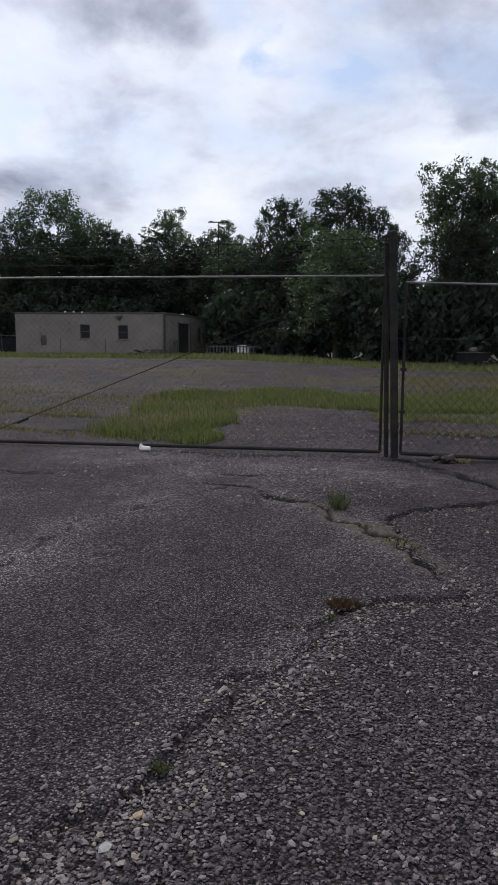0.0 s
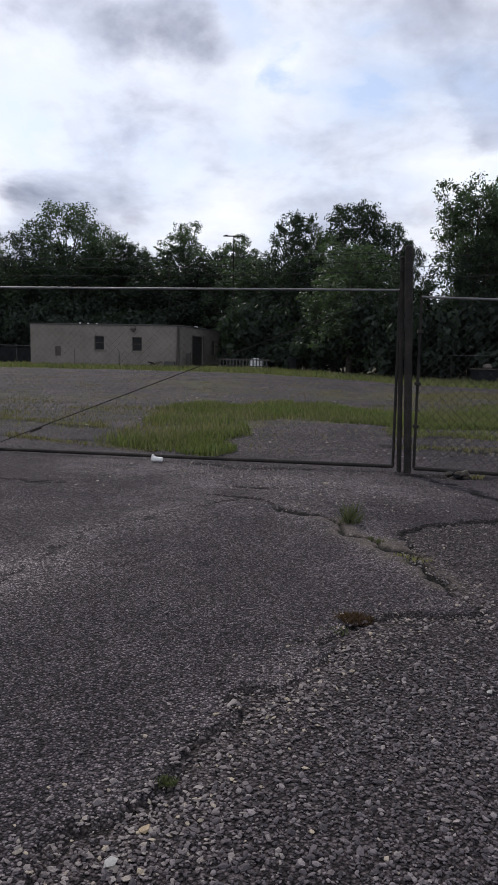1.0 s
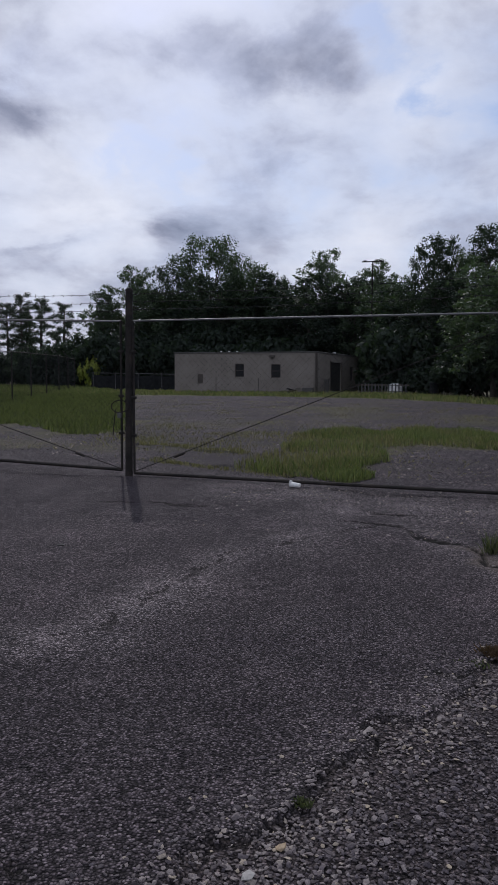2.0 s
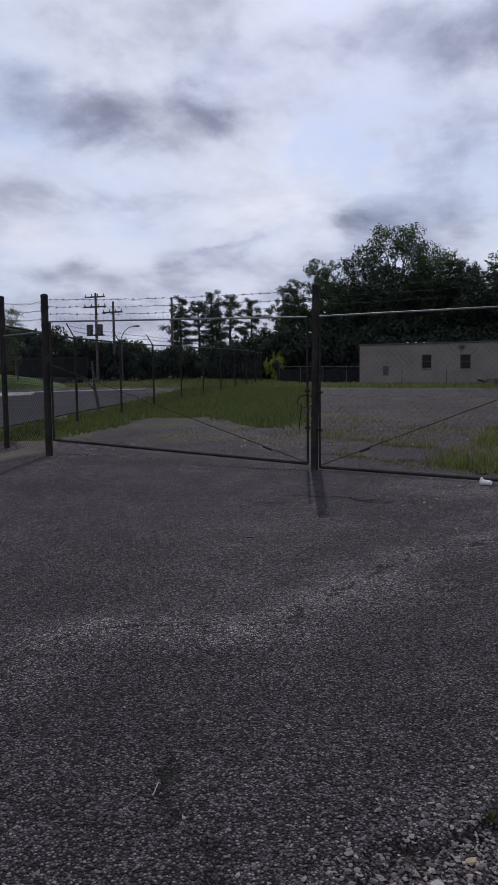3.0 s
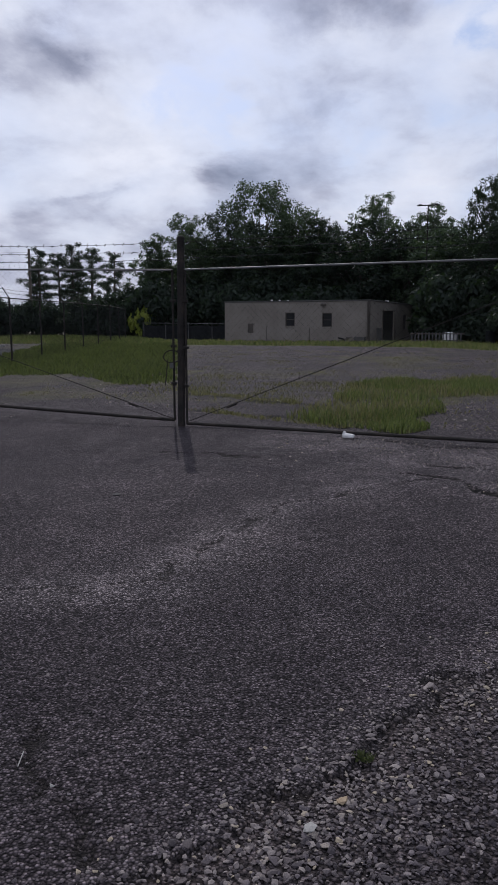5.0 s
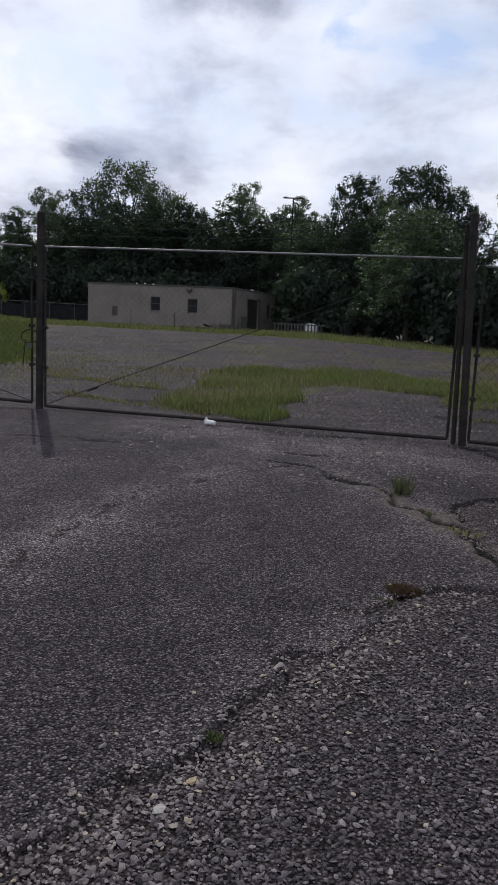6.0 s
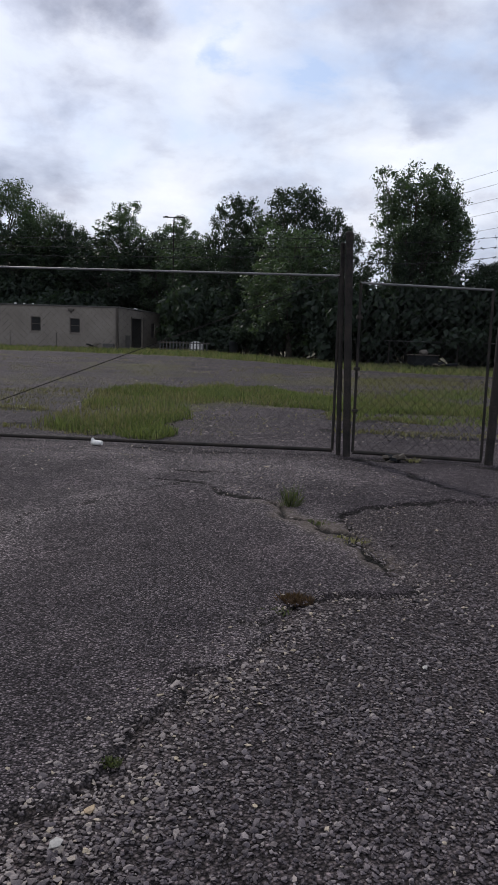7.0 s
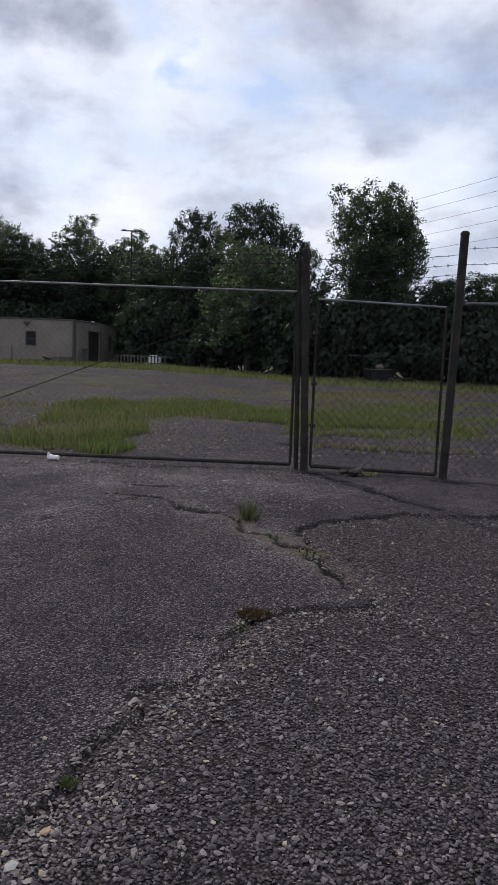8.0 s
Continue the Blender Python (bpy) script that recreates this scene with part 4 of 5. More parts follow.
def fast_mesh(name, V, Fq, mat):
    me = bpy.data.meshes.new(name)
    me.vertices.add(len(V))
    me.vertices.foreach_set("co", np.asarray(V, float).reshape(-1))
    me.loops.add(Fq.size)
    me.loops.foreach_set("vertex_index", Fq.reshape(-1).astype(np.int32))
    me.polygons.add(len(Fq))
    me.polygons.foreach_set("loop_start", np.arange(0, Fq.size, Fq.shape[1], dtype=np.int32))
    me.materials.append(mat)
    me.update()
    return me


def tree(seed, h, w, low, n, mat, leaf_size, label, lobes=16, open_crown=0.0, name="tree", peak=0.55):
    """A broadleaf tree: bent tapered trunk, limbs to each lobe, lobes of leaves in an uneven crown."""
    rng = np.random.RandomState(seed)
    root = thing(name, (0, 0, 0), label, "tree")
    bm = bmesh.new()
    pts = [Vector((0, 0, -0.15))]
    for i in range(1, 7):
        pts.append(Vector((rng.normal(0, 0.02 * h), rng.normal(0, 0.02 * h), h * 0.86 * i / 6)))
    r0 = 0.02 * h
    for i in range(6):
        rod(bm, pts[i], pts[i + 1], r0 * (1 - i / 6.5), r0 * (1 - (i + 1) / 6.5), 8)
    cs, rs = [], []
    for i in range(lobes):
        g = (i + 0.5) / lobes
        f = low + (0.98 - low) * g
        prof = max(0.3, 1 - ((g - peak) / 0.62) ** 2) ** 0.5
        a = i * 2.4 + rng.uniform(-0.5, 0.5)
        rr = w * prof * rng.uniform(0.3, 0.82)
        sz = w * rng.uniform(0.3, 0.5) * (0.6 + 0.4 * prof)
        c = Vector((rr * math.cos(a), rr * math.sin(a), h * f - sz * 0.4))
        cs.append(c)
        rs.append((sz, sz, sz * rng.uniform(0.7, 1.0)))
        j = max(1, min(5, int((f - 0.18) * 6)))
        rod(bm, pts[j], c, r0 * 0.32 * (1 - 0.5 * f), r0 * 0.06, 5)
        for _ in range(2):
            rod(bm, pts[j].lerp(c, 0.6), c + Vector(rng.normal(0, sz * 0.28, 3)), r0 * 0.1, r0 * 0.03, 4)
    sub_c, sub_r = [], []
    for c, r in zip(cs, rs):
        for _ in range(14):
            d = rng.normal(size=3)
            d /= np.linalg.norm(d)
            q = np.array(c) + d * np.array(r) * rng.uniform(0.45, 0.95 + open_crown)
            sub_c.append(q)
            g = r[0] * rng.uniform(0.24, 0.46)
            sub_r.append((g, g, g * 0.85))
    V, Fq = leaves(rng, sub_c, sub_r, n, leaf_size, 0.5, 0.0)
    for v in bm.verts:
        v.co.z *= min(1.0, h / V[:, 2].max()) * 0.97
    part("trunk", bm, BARK, root)
    V[:, 2] *= h / V[:, 2].max()
    piece("crown", fast_mesh("crown", V, Fq, mat), root)
    return root


def pine(seed, h, label):
    rng = np.random.RandomState(seed)
    root = thing("pine_tree", (0, 0, 0), label, "tree")
    bm = bmesh.new()
    rod(bm, (0, 0, -0.1), (0.1, 0, h * 0.5), 0.018 * h, 0.013 * h, 8)
    rod(bm, (0.1, 0, h * 0.5), (0.0, 0.1, h * 0.97), 0.013 * h, 0.003 * h, 8)
    cs, rs = [], []
    for i in range(44):
        f = 0.36 + 0.62 * (i / 43)
        a = i * 2.2 + rng.uniform(-0.4, 0.4)
        reach = h * 0.15 * (1.1 - abs(f - 0.6) * 1.7) * rng.uniform(0.4, 1.25)
        c = Vector((reach * math.cos(a), reach * math.sin(a), h * f + rng.uniform(-0.5, 0.5)))
        rod(bm, (0, 0, h * f - 0.35), c, 0.04, 0.012, 5)
        for s in (0.65, 1.0):
            cs.append(Vector((c.x * s, c.y * s, c.z + rng.uniform(-0.1, 0.1))))
            g = h * 0.034 * rng.uniform(0.5, 1.5)
            rs.append((g, g, g * 0.8))
    part("trunk", bm, BARK, root)
    V, Fq = leaves(rng, cs, rs, 12000, 0.065, 0.2, 0.0)
    V[:, 2] *= h / V[:, 2].max()
    piece("crown", fast_mesh("crown", V, Fq, NEEDLE), root)
    return root


def bush(seed, w, h, n, mat, leaf_size, label):
    rng = np.random.RandomState(seed)
    root = thing("bush", (0, 0, 0), label, "bush")
    bm = bmesh.new()
    cs, rs = [], []
    for i in range(34):
        a, q = rng.uniform(0, 6.283), rng.uniform(0, 1) ** 0.5
        z = h * (0.12 + 0.72 * rng.uniform(0, 1) * (1 - 0.55 * q))
        cs.append((w * q * math.cos(a), w * q * math.sin(a), z))
        g = rng.uniform(0.12, 0.26) * (w + h) / 2
        rs.append((g, g, g * 0.75))
        if i % 3 == 0:
            rod(bm, (0.1 * w * math.cos(a), 0.1 * w * math.sin(a), -0.05), cs[-1], 0.03, 0.01, 5)
    part("stems", bm, BARK, root)
    V, Fq = leaves(rng, cs, rs, n, leaf_size, 0.4, 0.15)
    V[:, 2] = np.abs(V[:, 2]) * h / V[:, 2].max() + 0.06
    piece("foliage", fast_mesh("foliage", V, Fq, mat), root)
    return root


TALL = "tall leafy broadleaf tree in the dark wood"
KINDS = [tree(11, 12.0, 3.4, 0.28, 20000, LEAF, 0.088, TALL, 26), tree(12, 12.0, 3.0, 0.32, 18000, LEAF_DARK, 0.088, TALL, 24, 0.1),
         tree(13, 12.0, 3.8, 0.24, 22000, LEAF, 0.088, TALL, 30), tree(14, 12.0, 2.7, 0.36, 15000, LEAF, 0.082, TALL, 20, 0.2),
         tree(15, 12.0, 3.3, 0.16, 19000, LEAF_DARK, 0.09, TALL, 30),
         tree(16, 12.0, 3.0, 0.36, 26000, LEAF, 0.084, "tall broad-headed tree standing clear of the wood", 44, 0.0, peak=0.6)]
FILL = [tree(17, 12.0, 3.5, 0.14, 8000, LEAF, 0.135, TALL, 26), tree(18, 12.0, 3.3, 0.12, 8000, LEAF_DARK, 0.135, TALL, 26), tree(19, 12.0, 3.0, 0.16, 7000, LEAF, 0.13, TALL, 22, 0.1)]
SHRUB = [bush(21, 2.2, 3.2, 5200, LEAF_DARK, 0.125, "dense dark green bush at the wood's edge"), bush(22, 2.6, 4.2, 6400, LEAF_DARK, 0.13, "tall dark leafy thicket before the trees")]
PINES = [pine(31, 11.0, "slender pine with open dark clumps"), pine(32, 11.0, "slender pine with bare lower trunk")]
used = set()


def plant(kind, x, y, h, h0, spin, wide=1.0, label="", group="woodland trees"):
    """Stands one of the grown plants at x, y, scaled to height h."""
    s = h / h0
    m = pose(x, y, height(x, y), 0, 0, spin) @ Matrix.Diagonal((s * wide, s * wide, s, 1))
    if kind not in used:
        used.add(kind)
        kind.matrix_basis = m
        ob = kind
    else:
        base = kind.matrix_basis.copy()
        kind.scale = (1, 1, 1)
        ob = copy_thing(kind, m)
        kind.matrix_basis = base
    return tagged(ob, label, group=group)


# single trees whose tops stand out against the sky: plan, height, kind
SKYLINE = [(-28.6, 70.0, 9.8, 3, 0.9), (-25.6, 70.5, 11.6, 3, 1.0), (-21.4, 70.2, 12.6, 4, 0.75), (-17.4, 69.4, 14.2, 2, 1.0), (-14.6, 70.8, 12.2, 0, 0.9), (-12.2, 71.2, 10.8, 1, 0.9),
           (-7.7, 71.6, 12.8, 3, 0.9), (-2.6, 70.5, 11.7, 3, 0.85), (-0.6, 68.0, 10.2, 3, 0.8), (2.0, 60.0, 12.0, 1, 0.8), (4.3, 60.5, 11.3, 3, 0.9), (6.3, 55.0, 12.0, 1, 0.95), (8.2, 54.6, 11.2, 4, 0.75),
           (10.0, 54.0, 9.3, 1, 0.6), (12.2, 44.5, 11.7, 5, 0.95), (13.6, 44.4, 10.4, 5, 0.7), (12.0, 44.0, 8.2, 4, 0.8)]
for i, (x, y, h, k, wd) in enumerate(SKYLINE):
    plant(KINDS[k], x, y, h * 1.03, 12.0, 47 * i, wd)
wood = random.Random(5)
for i in range(34):
    f = i / 33
    x = -29.5 + 38 * f
    y = 75 - 4 * f if x < -3 else 72 - 1.9 * (x + 3)
    x, y = x + wood.uniform(-1, 1), y - wood.uniform(0, 6)
    plant(FILL[wood.randrange(3)], x, y, wood.uniform(7.5, 8.5) if x < -26 else wood.uniform(9.0, 10.6) if x < 0 else wood.uniform(8.0, 9.2) if x < 7.5 else wood.uniform(6, 7.2), 12.0, wood.uniform(0, 360), wood.uniform(1.0, 1.4))
for i in range(46):
    f = i / 45
    x = -31 + 54 * f
    y = 67.5 - 0.1 * (x + 31) if x < -4 else 62.5 - 1.35 * (x + 4)
    if -9.5 < x < -0.6:
        y = 70.0
    if x > 10:
        y = 46.6 - 0.75 * (x - 10)
    plant(SHRUB[i % 2], x + wood.uniform(-0.5, 0.5), y + wood.uniform(-0.8, 1.2), wood.uniform(3.6, 5.6) if x < 9 else wood.uniform(3.8, 5.4), 3.2 if i % 2 == 0 else 4.2, wood.uniform(0, 360), wood.uniform(0.9, 1.2), group="woodland undergrowth")
for i in range(9):
    plant(KINDS[(1, 4)[i % 2]], 15.5 + 1.5 * i, 42.5 - 1.2 * i, wood.uniform(5.9, 6.6), 12.0, 40 * i, 1.5)
for i, (x, y, h) in enumerate([(-45.9, 77.5, 10.3), (-44.2, 79.0, 9.8), (-42.5, 79.3, 11.0), (-40.6, 80.3, 10.4), (-38.4, 81.4, 10.0), (-43.2, 81.5, 9.0), (-47.2, 79.0, 8.6)]):
    plant(PINES[i % 2], x, y, h * 0.95, 11.0, 70 * i, 1.15, group="pines beyond the lawn")
for i in range(26):
    x = -66 + 1.45 * i
    y = 62 + 0.45 * i + wood.uniform(-1, 1)
    h = wood.uniform(5.8, 6.5) if x < -57 else wood.uniform(4.0, 4.8) if x < -47 else wood.uniform(3.2, 4.0)
    plant(SHRUB[i % 2], x, y, h, 3.2 if i % 2 == 0 else 4.2, wood.uniform(0, 360), 1.1, "dark shrubs beyond the grey road", "hedge beyond the road")
for i in range(9):
    plant(SHRUB[(i + 1) % 2], -35 + 1.25 * i, 67.5 + 0.1 * i, wood.uniform(3.6, 4.6), 3.2 if i % 2 == 1 else 4.2, wood.uniform(0, 360), 1.0, "overgrown dark bushes at the lawn's end", "hedge beyond the road")
plant(KINDS[2], -43.5, 44.5, 6.1, 12.0, 20, 1.5, "rounded dark tree beyond the grey road", "hedge beyond the road")
# the lit top of the overgrown bush, its light painted in the leaves
yb = bush(41, 1.2, 1.6, 900, SUNLIT_YELLOWLEAF, 0.12, "bush with yellow-green leaves, sunlight painted into their colour")
yb.matrix_basis = pose(-27.6, 64.2, height(-27.6, 64.2)) @ Matrix.Diagonal((1, 1, 1.9, 1))


def blades(name, poly, n, hgt, mat, label, seed, wide=0.012, clump=0.0):
    """Upright grass blades over a plan polygon."""
    r = np.random.RandomState(seed)
    P = np.array(poly)
    lo, hi = P.min(0), P.max(0)
    pts = np.zeros((0, 2))
    while len(pts) < n:
        q = lo + (hi - lo) * r.uniform(size=(4 * n, 2))
        k = inside(poly, q[:, 0] + 0.3 * waves(q[:, 0], q[:, 1], 2.0, 31), q[:, 1] + 0.3 * waves(q[:, 0], q[:, 1], 2.0, 32))
        if clump:
            k &= waves(q[:, 0], q[:, 1], clump, seed) + r.normal(0, 0.3, len(q)) > -0.1
        pts = np.concatenate([pts, q[k]])
    pts = pts[:n]
    z = lie(pts[:, 0], pts[:, 1])
    a = r.uniform(0, 6.283, n)
    tall = hgt * r.uniform(0.4, 1.25, n) * (1 + 0.35 * waves(pts[:, 0], pts[:, 1], 2.5, seed + 1))
    tall = np.maximum(tall, 0.25 * hgt)
    u = np.stack([np.cos(a), np.sin(a), 0 * a], -1) * wide
    bend = np.stack([np.cos(a + 1.4), np.sin(a + 1.4), 0 * a], -1) * (tall * r.uniform(0.1, 0.6, n))[:, None]
    B = np.stack([pts[:, 0], pts[:, 1], z - 0.02], -1)
    up = np.stack([0 * a, 0 * a, tall], -1)
    V = np.stack([B - u, B + u, B + bend * 0.35 + up * 0.6 + u * 0.7, B + bend + up, B + bend * 0.35 + up * 0.6 - u * 0.7], 1).reshape(-1, 3)
    Fq = np.arange(5 * n).reshape(-1, 5)
    return tagged(new(name, fast_mesh(name, V, Fq, mat)), label, "grass", kind="stuff")


blades("grass", PATCH, 20000, 0.15, GRASS, "tall yellow-green grass grown through the asphalt", 51, 0.009, 1.4)
blades("dry_grass", PATCH, 9000, 0.15, DRYGRASS, "straw-coloured stalks among the green grass", 52, 0.008)
blades("lawn_grass", LAWN[:13] + [(-25.4, 44.0)] + LAWN[17:], 46000, 0.14, LAWNGRASS, "rough green grass along the fence", 53, 0.018)
blades("lawn_grass", [(-17, 44), (-30, 68), (-45, 68), (-25.4, 44)], 12000, 0.22, LAWNGRASS, "rough green grass beyond the lot", 54, 0.04)
blades("verge_grass", VERGE, 28000, 0.18, GRASS, "yellow-green verge along the building and wood", 55, 0.03)
blades("verge_grass", VERGE, 12000, 0.2, DRYGRASS, "straw-coloured stalks in the verge", 58, 0.025)
blades("weeds", [(-9, 14), (-3, 11.5), (5, 11), (14, 14), (14, 30), (-10, 38), (-14, 36)], 16000, 0.05, DRYGRASS, "thin dry weeds scattered over the old lot", 56, 0.012, 1.6)
blades("weeds", [(2.3, 13.4), (5, 13.0), (9, 12.6), (14, 20), (13, 26), (4, 20)], 9000, 0.1, GRASS, "sparse green weeds on the old lot", 57, 0.01, 1.3)
blades("weeds", [(2.3, 13.4), (5, 13.0), (9, 12.6), (14, 20), (13, 30), (5, 28)], 9000, 0.09, DRYGRASS, "dry straw weeds on the old lot", 59, 0.012, 1.1)
blades("weeds", [(-7.5, 16.5), (-3.2, 13.5), (-2.2, 17.5), (-3, 19), (-7, 21)], 2500, 0.07, DRYGRASS, "dry straw weeds between the cracked slabs", 60, 0.01, 1.8)
for k, (line, w, deep) in enumerate(CRACKS_AND_SHADOW):
    if k in (5, 6, 10, 11, 14):
        (x0, y0), (x1, y1) = line[0], line[-1]
        blades("weeds", [(x0, y0 - 0.05), (x1, y1 - 0.05), (x1, y1 + 0.3), (x0, y0 + 0.3)], 500, 0.07, DRYGRASS, "dry weeds rooted along a crack", 80 + k, 0.008)


def lot_rubble():
    """Broken stone lying about the old lot behind the gate."""
    nr = np.random.RandomState(14)
    n = 9000
    X, Y = nr.uniform(-9, 9, n), 10.6 + 13 * nr.uniform(0, 1, n) ** 1.3
    k = waves(X, Y, 0.9, 41) + 0.4 * waves(X, Y, 3.0, 42) > -0.2
    X, Y = X[k], Y[k]
    scatter_stones("rubble", np.stack([X, Y, lie(X, Y)], -1), np.clip(nr.lognormal(math.log(0.027), 0.42, len(X)), 0.012, 0.07), "pale broken stones strewn over the old lot", 15, PALE_PEBBLE)


def gate_chips():
    """Loose pale chips where the asphalt has broken up before the gate."""
    nr = np.random.RandomState(24)
    n = 6500
    X, Y = nr.uniform(-2.4, 3.2, n), nr.uniform(6.9, 9.9, n)
    near = away([(-1.6, 9.6), (0.2, 9.1), (1.0, 8.3), (0.6, 7.0), (1.4, 6.4)], X, Y)
    k = nr.uniform(0, 1, n) < 0.85 * np.exp(-(near / 0.7) ** 2) + 0.05
    X, Y = X[k], Y[k]
    scatter_stones("stone_chips", np.stack([X, Y, lie(X, Y)], -1), np.clip(nr.lognormal(math.log(0.018), 0.4, len(X)), 0.01, 0.045), "pale loose stone chips before the gate", 25, PALE_PEBBLE)


lot_rubble()
gate_chips()


def tuft(name, at, n, hgt, spread, mat, label, seed):
    r = random.Random(seed)
    bm = bmesh.new()
    for _ in range(n):
        a, d = r.uniform(0, 6.283), spread * r.uniform(0, 1) ** 0.7
        b = Vector((d * math.cos(a), d * math.sin(a) * 0.6, -0.012))
        t = b + Vector((r.gauss(0, 0.35) * hgt, r.gauss(0, 0.35) * hgt, hgt * r.uniform(0.4, 1.1)))
        u = Vector((math.cos(a + 1), math.sin(a + 1), 0)) * 0.004
        m = b.lerp(t, 0.55) + Vector((0, 0, 0.12 * hgt))
        vs = [bm.verts.new(p) for p in (b - u, b + u, m + u, t, m - u)]
        bm.faces.new(vs)
    root = thing(name, (*at, height(*at)), label, "weed", "weeds in the asphalt cracks")
    part("foliage", bm, mat, root)
    return root


tuft("weed", (0.79, 6.48), 70, 0.2, 0.1, WEED, "green weed tuft growing in an asphalt crack", 1)
tuft("weed", (0.55, 4.1), 300, 0.055, 0.1, REDWEED, "low rust-brown dead weed in a crack", 2)
tuft("weed", (-0.3, 2.47), 70, 0.025, 0.045, WEED, "tiny green weed on the gravel edge", 3)
tuft("weed", (1.1, 5.4), 80, 0.03, 0.18, DRYGRASS, "flat dry weed along the crack", 4)
tuft("weed", (0.95, 5.9), 60, 0.03, 0.14, WEED, "short green weed along the crack", 5)
tuft("weed", (2.6, 9.05), 70, 0.06, 0.12, DRYGRASS, "dry grass at the foot of the walk gate", 6)
tuft("weed", (0.42, 3.95), 60, 0.025, 0.1, WEED, "short green weed along the crack", 7)

tuft("weed", (-0.95, 9.15), 60, 0.02, 0.13, DRYGRASS, "pale straw bunch lying before the gate", 8)

# ---- distance: road, poles, trailer ----
def slab(name, pts, z, mat, label, cat, kind="structure"):
    bm = bmesh.new()
    lo = [bm.verts.new((x, y, height(x, y) - 0.1)) for x, y in pts]
    hi = [bm.verts.new((x, y, height(x, y) + z)) for x, y in pts]
    bm.faces.new(hi)
    for i in range(len(pts)):
        j = (i + 1) % len(pts)
        bm.faces.new((lo[i], lo[j], hi[j], hi[i]))
    bmesh.ops.recalc_face_normals(bm, faces=bm.faces)
    return tagged(part(name, bm, mat, None, label), category=cat, kind=kind)


slab("road", [(-12.6, 10.0), (-15.0, 16.5), (-16.4, 20.2), (-18.6, 26.5), (-21.2, 33.0), (-32.4, 56.0), (-46, 68), (-56, 60), (-110, 62), (-110, 20), (-40, 8)], 0.03, ROAD, "grey road beyond the fence", "road")
trailer = thing("trailer", (-46.5, 56.0, height(-46.5, 56.0) + 0.04), "long dark box trailer parked beyond the fence", "trailer", rz=-18)
part("body", box(bmesh.new(), (-7.0, -1.2, 0.6), (3.2, 1.2, 2.3), 0.06), DKGREEN, trailer)
part("skirt", box(bmesh.new(), (-6.9, -1.1, 0.25), (3.1, 1.1, 0.597), 0.03), CABLE, trailer)
for x in (-6.2, -5.2, 2.2):
    for y in (-0.95, 0.95):
        part("wheel", rod(bmesh.new(), (x, y - 0.12, 0.42), (x, y + 0.12, 0.42), 0.42, n=16), CABLE, trailer)


CONCRETE = material("pale_concrete", [(0.16, 0.155, 0.145), (0.23, 0.22, 0.21)], 0.85, 1.0, 18.0, 0.3)
slab("kerb", [(-29.5, 28.0), (-33.6, 31.2), (-30.6, 34.8), (-25.5, 39.0), (-25.2, 38.3), (-29.8, 33.8), (-27.8, 31.2)], 0.1, CONCRETE, "pale concrete kerb and apron beyond the fence", "kerb")


def bank():
    """A low grassed bank beyond the road."""
    bm = bmesh.new()
    bmesh.ops.create_grid(bm, x_segments=24, y_segments=10, size=1.0)
    for v in bm.verts:
        q = max(0.0, 1 - v.co.x ** 2) * max(0.0, 1 - v.co.y ** 2)
        x, y = -44.0 + 8.5 * v.co.x - 1.5 * v.co.y, 39.0 + 5.0 * v.co.x + 2.5 * v.co.y
        v.co = Vector((x, y, height(x, y) - 0.05 + 1.3 * q ** 0.7))
    return tagged(part("grass_bank", bm, BANK, None, "low mown grass bank beyond the road"), category="bank", kind="structure")


BANK = material("mown_bank", [(0.045, 0.07, 0.022), (0.08, 0.11, 0.035)], 0.95, 1.5, 30.0, 0.6, spec=0.1)
bank()
RUST = material("dark_red_sheet", [(0.035, 0.012, 0.009), (0.06, 0.02, 0.014)], 0.8, 1.5, 25.0, 0.3, spec=0.15)
shed = thing("shed", (-50.0, 47.0, height(-50.0, 47.0)), "low dark red metal shed beyond the road", "shed", rz=40)
part("wall", box(bmesh.new(), (-5.0, -2.0, 0.0), (5.0, 2.0, 2.3), 0.03), RUST, shed)
part("roof", box(bmesh.new(), (-5.15, -2.15, 2.302), (5.15, 2.15, 2.42), 0.02), ROOF, shed)
for i in range(12):
    part("rib", box(bmesh.new(), (-4.8 + 0.84 * i, -2.03, 0.05), (-4.74 + 0.84 * i, -2.003, 2.25)), RUST, shed)


def street_lamp():
    root = thing("street_lamp", (-41.0, 58.6, height(-41.0, 58.6)), "thin grey street lamp with a curved arm", "lamp")
    part("pole", rod(bmesh.new(), (0, 0, 0), (0, 0, 4.3), 0.07, 0.045, 8), STEEL, root)
    bm = bmesh.new()
    path = [(0, 0, 4.25), (0.3, 0, 4.7), (0.8, 0, 5.05), (1.4, 0, 5.15)]
    for p, q in zip(path, path[1:]):
        rod(bm, p, q, 0.035, n=6)
    part("arm", bm, STEEL, root)
    part("lamp_head", box(bmesh.new(), (1.35, -0.12, 5.08), (1.95, 0.12, 5.22), 0.03), STEEL, root)


street_lamp()


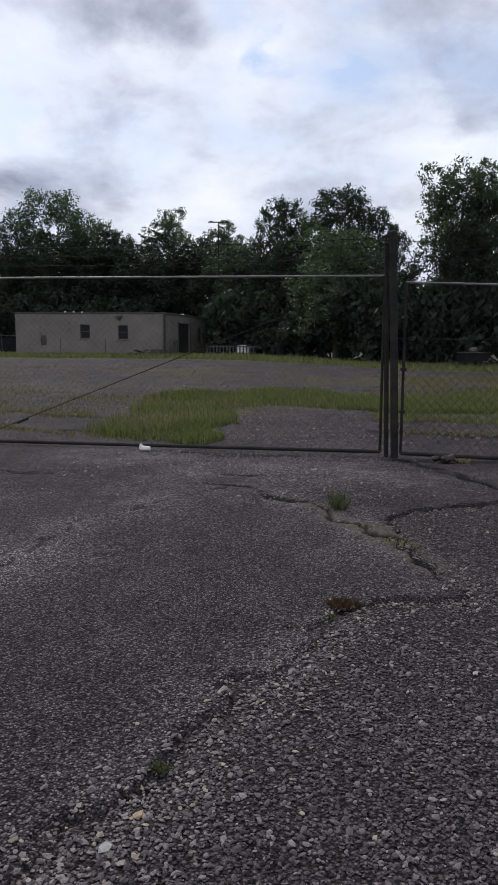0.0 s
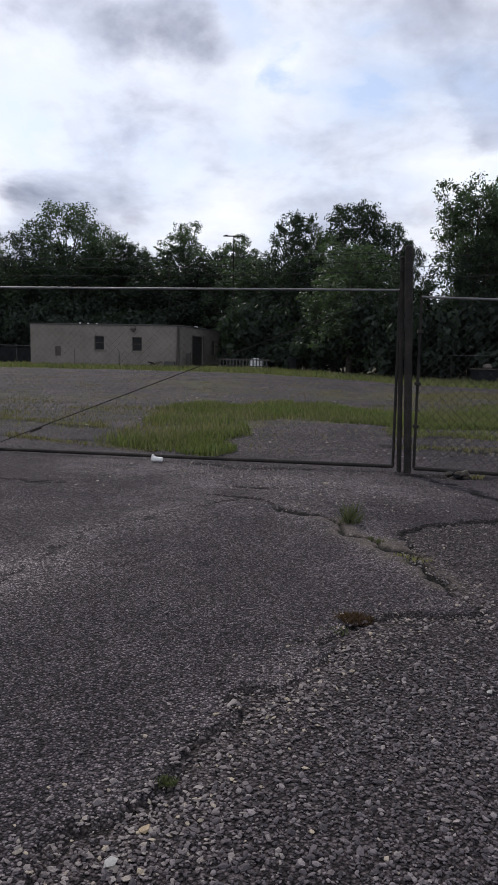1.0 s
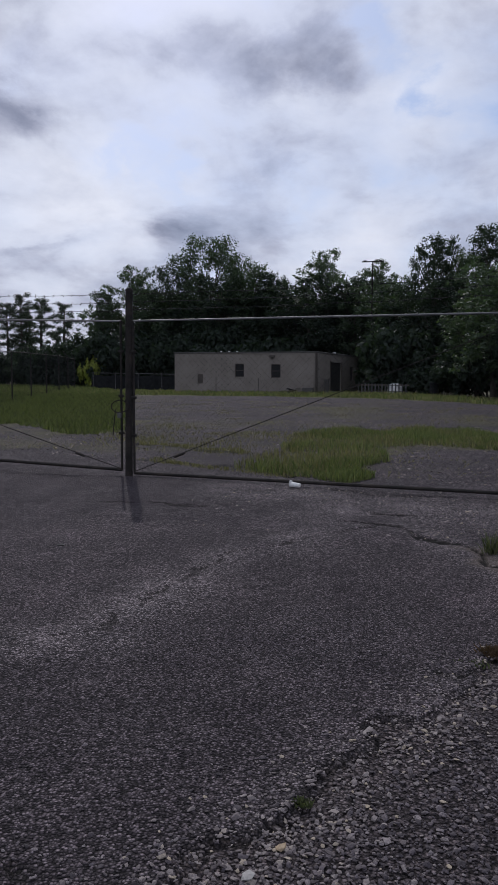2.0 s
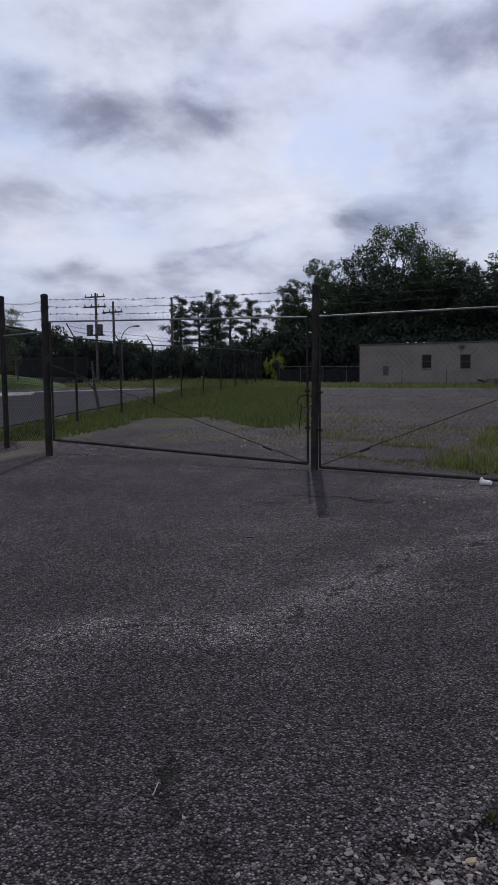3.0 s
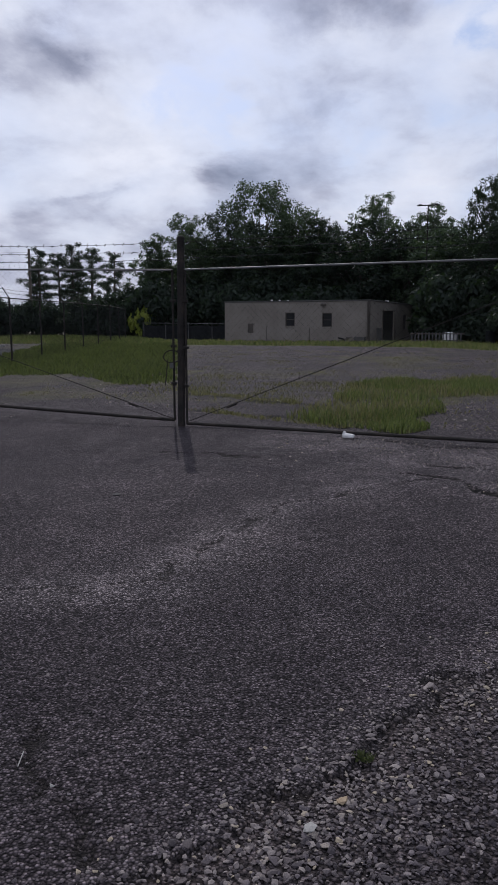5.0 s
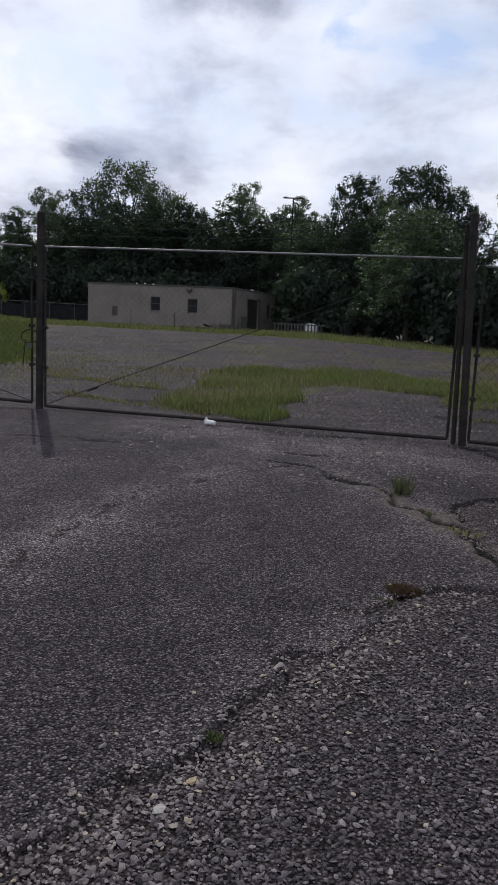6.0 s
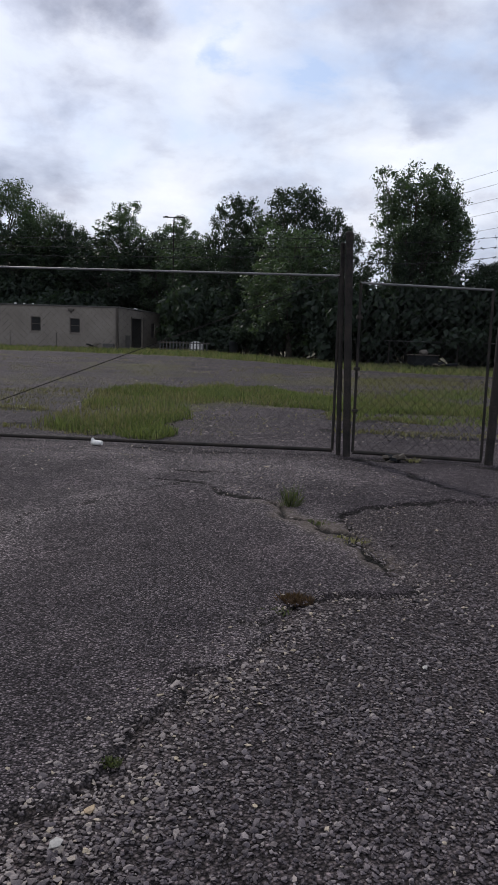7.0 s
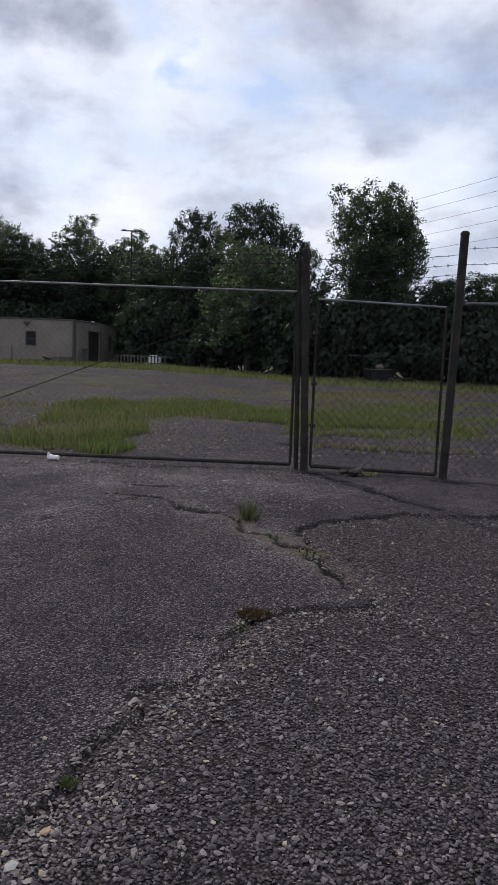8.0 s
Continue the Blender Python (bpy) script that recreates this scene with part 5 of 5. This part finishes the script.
def pole(at, h, arms, label, gear=False):
    root = thing("utility_pole", (*at, height(*at)), label, "utility pole", "utility poles")
    part("shaft", rod(bmesh.new(), (0, 0, -0.3), (0, 0, h), 0.17, 0.11, 12), WOOD, root)
    for z, w in arms:
        arm = part("crossarm", box(bmesh.new(), (-w, -0.2, z - 0.08), (w, -0.11, z + 0.08), 0.01), WOOD, root)
        for i in range(4):
            x = -w + 0.15 + i * (2 * w - 0.3) / 3
            part("insulator", rod(bmesh.new(), (x, -0.155, z + 0.082), (x, -0.155, z + 0.3), 0.06, 0.04, 8), STEEL, arm)
    if gear:
        for x in (-0.62, 0.62):
            part("transformer", rod(bmesh.new(), (x, -0.3, h - 4.2), (x, -0.3, h - 3.2), 0.33, n=14), STEEL, root, "grey canister transformer")
        part("brace", box(bmesh.new(), (-1.1, -0.26, h - 4.35), (1.1, -0.12, h - 4.21)), WOOD, root)
    return root


pole((-47.8, 63.9), 9.0, [(8.6, 1.25), (7.6, 1.4)], "wooden utility pole with two crossarms and transformers", True)
pole((-46.5, 65.1), 8.2, [(7.1, 1.25)], "wooden utility pole with one crossarm")
pole((-41.4, 68.3), 8.6, [], "bare wooden utility pole before the pines")
mast = thing("flood_light", (-2.6, 61.9, height(-2.6, 61.9)), "tall floodlight pole rising out of the trees", "light pole")
part("shaft", rod(bmesh.new(), (0, 0, 0), (0, 0, 10.3), 0.07, 0.04, 10), POST, mast)
part("crossbar", box(bmesh.new(), (-0.85, -0.04, 10.3), (0.85, 0.04, 10.38)), POST, mast)
for x in (-0.6, 0.6):
    part("lamp_head", box(bmesh.new(), (x - 0.12, -0.12, 10.384), (x + 0.12, 0.06, 10.43), 0.01), POST, mast)
snag = thing("dead_tree", (-15.4, 20.6, height(-15.4, 20.6)), "leaning bare dead trunk by the fence", "dead tree")
sb = bmesh.new()
rod(sb, (0, 0, -0.05), (-0.25, 0.1, 0.8), 0.06, 0.05)
rod(sb, (-0.25, 0.1, 0.8), (-0.35, 0.1, 1.8), 0.05, 0.03)
rod(sb, (-0.25, 0.1, 0.8), (-0.7, 0.1, 1.2), 0.03, 0.012)
part("trunk", sb, BARK, snag)

rs = random.Random(9)
for i in range(9):
    x, y = -37.5 - 1.3 * i * 0.75, 41.0 - 0.75 * i + rs.uniform(-1, 1)
    st = thing("dead_sapling", (x, y, height(x, y)), "bare leaning dead sapling beyond the fence", "dead tree", "dead saplings")
    sb = bmesh.new()
    top = Vector((rs.uniform(-0.9, 0.3), 0, rs.uniform(4.8, 6.6)))
    rod(sb, (0, 0, -0.05), top * 0.5 + Vector((0.1, 0, 0)), 0.07, 0.05, 6)
    rod(sb, top * 0.5 + Vector((0.1, 0, 0)), top, 0.05, 0.02, 6)
    for _ in range(3):
        f = rs.uniform(0.6, 0.9)
        rod(sb, top * f, top * f + Vector((rs.uniform(-0.6, 0.6), 0, rs.uniform(0.3, 0.7))), 0.02, 0.008, 4)
    part("trunk", sb, BARK, st)


def tube(bm, pts, r, n=5):
    """One unbroken thin tube along points."""
    rings = []
    for k, p in enumerate(pts):
        d = (pts[min(k + 1, len(pts) - 1)] - pts[max(k - 1, 0)]).to_track_quat("Z", "Y")
        rings.append([bm.verts.new(p + d @ Vector((r * math.cos(6.28318 * i / n), r * math.sin(6.28318 * i / n), 0))) for i in range(n)])
    for a, b in zip(rings, rings[1:]):
        for i in range(n):
            bm.faces.new((a[i], a[(i + 1) % n], b[(i + 1) % n], b[i]))
    return bm


def cables(runs, label):
    root = thing("overhead_cables", (0, 0, 0), label, "cable", "overhead cables")
    for a, b, sag in runs:
        a, b = Vector(a), Vector(b)
        pts = [a.lerp(b, i / 24) - Vector((0, 0, sag * 4 * (i / 24) * (1 - i / 24))) for i in range(25)]
        part("cable", tube(bmesh.new(), pts, 0.008), CABLE, root)
    return root


cables([((-47.8, 63.7, 8.85), (-110, 60, 9.0), 1.0), ((-47.0, 63.7, 8.85), (-41.4, 68.3, 8.5), 0.2)], "thin black cables between the wooden poles")
cables([((12.9, 43.6, z), (30.0, -17.1, z + 0.15), 0.12) for z in (10.0, 9.35, 8.65, 8.0, 7.2)], "five thin grey cables running past the tall tree")

# ---- litter ----
cup = thing("litter_cup", (-1.35, 9.8, height(-1.35, 9.8)), "crushed white paper cup lying by the gate", "litter", rz=-20)
cb = rod(bmesh.new(), (-0.07, 0, 0.046), (0.06, 0, 0.036), 0.05, 0.034, 12)
for v in cb.verts:
    v.co.z = max(0.003, v.co.z * 0.85 + 0.012 * math.sin(40 * v.co.x))
part("cup", cb, PAPER, cup)
part("rim", rod(bmesh.new(), (-0.078, 0, 0.048), (-0.071, 0, 0.048), 0.052, n=12), PAPER, cup)
for i, (x, y) in enumerate([(-3.3, 14.2)]):
    sc = thing("paper_scrap", (x, y, height(x, y) + 0.002), "torn pale paper scrap on the asphalt", "litter", "paper scraps", rz=60 * i)
    bm = bmesh.new()
    bmesh.ops.create_grid(bm, x_segments=4, y_segments=3, size=0.5)
    for v in bm.verts:
        v.co = Vector((v.co.x * 0.11, v.co.y * 0.06, 0.008 + 0.007 * math.sin(30 * v.co.x + 17 * v.co.y + i)))
    bmesh.ops.solidify(bm, geom=bm.faces[:], thickness=0.003)
    part("sheet", bm, PAPER, sc)


# ---- single stones and a straw ----


def lone_stone(at, size, mat, label, seed):
    V, Fc = stone_shape(random.Random(seed))
    V = V * [size * 1.2, size * 0.9, size]
    V[:, 2] -= V[:, 2].min() + 0.15 * size
    z = height(*at) - (0.012 if gravel_zone(np.array([at[0]]), np.array([at[1]]))[0] else 0.0)
    ob = new("stone", mesh_of("stone", V, Fc, mat))
    ob.matrix_basis = pose(*at, z, 0, 0, 50 * seed)
    return tagged(ob, label, "stone", "loose single stones")


TAN = material("tan_stone", [(0.24, 0.17, 0.1), (0.38, 0.29, 0.19)], 0.8, 40.0, 200.0, 0.4, dist=0.003)
CHALK = material("chalky_stone", [(0.21, 0.2, 0.19), (0.34, 0.33, 0.31)], 0.8, 40.0, 200.0, 0.4, dist=0.003)
SLATE = material("dark_stone", [(0.02, 0.019, 0.02), (0.045, 0.042, 0.043)], 0.8, 40.0, 200.0, 0.4, dist=0.003)
lone_stone((-0.334, 2.22), 0.042, TAN, "tan rounded stone among the grey gravel", 1)
lone_stone((-0.40, 2.05), 0.05, CHALK, "flat pale stone on the gravel edge", 2)
lone_stone((-1.255, 2.03), 0.02, CHALK, "small chalky pebble on the asphalt", 3)
lone_stone((-2.86, 5.93), 0.07, SLATE, "small dark stone lying on the asphalt", 4)
lone_stone((1.05, 3.26), 0.03, CHALK, "small pale pebble on the gravel", 5)
straw = thing("straw", (-1.43, 2.12, height(-1.43, 2.12)), "single dry straw on the asphalt", "straw", rz=20)
part("stalk", rod(bmesh.new(), (0, -0.03, 0.004), (0.004, 0.05, 0.012), 0.0022, n=5), CHALK, straw)
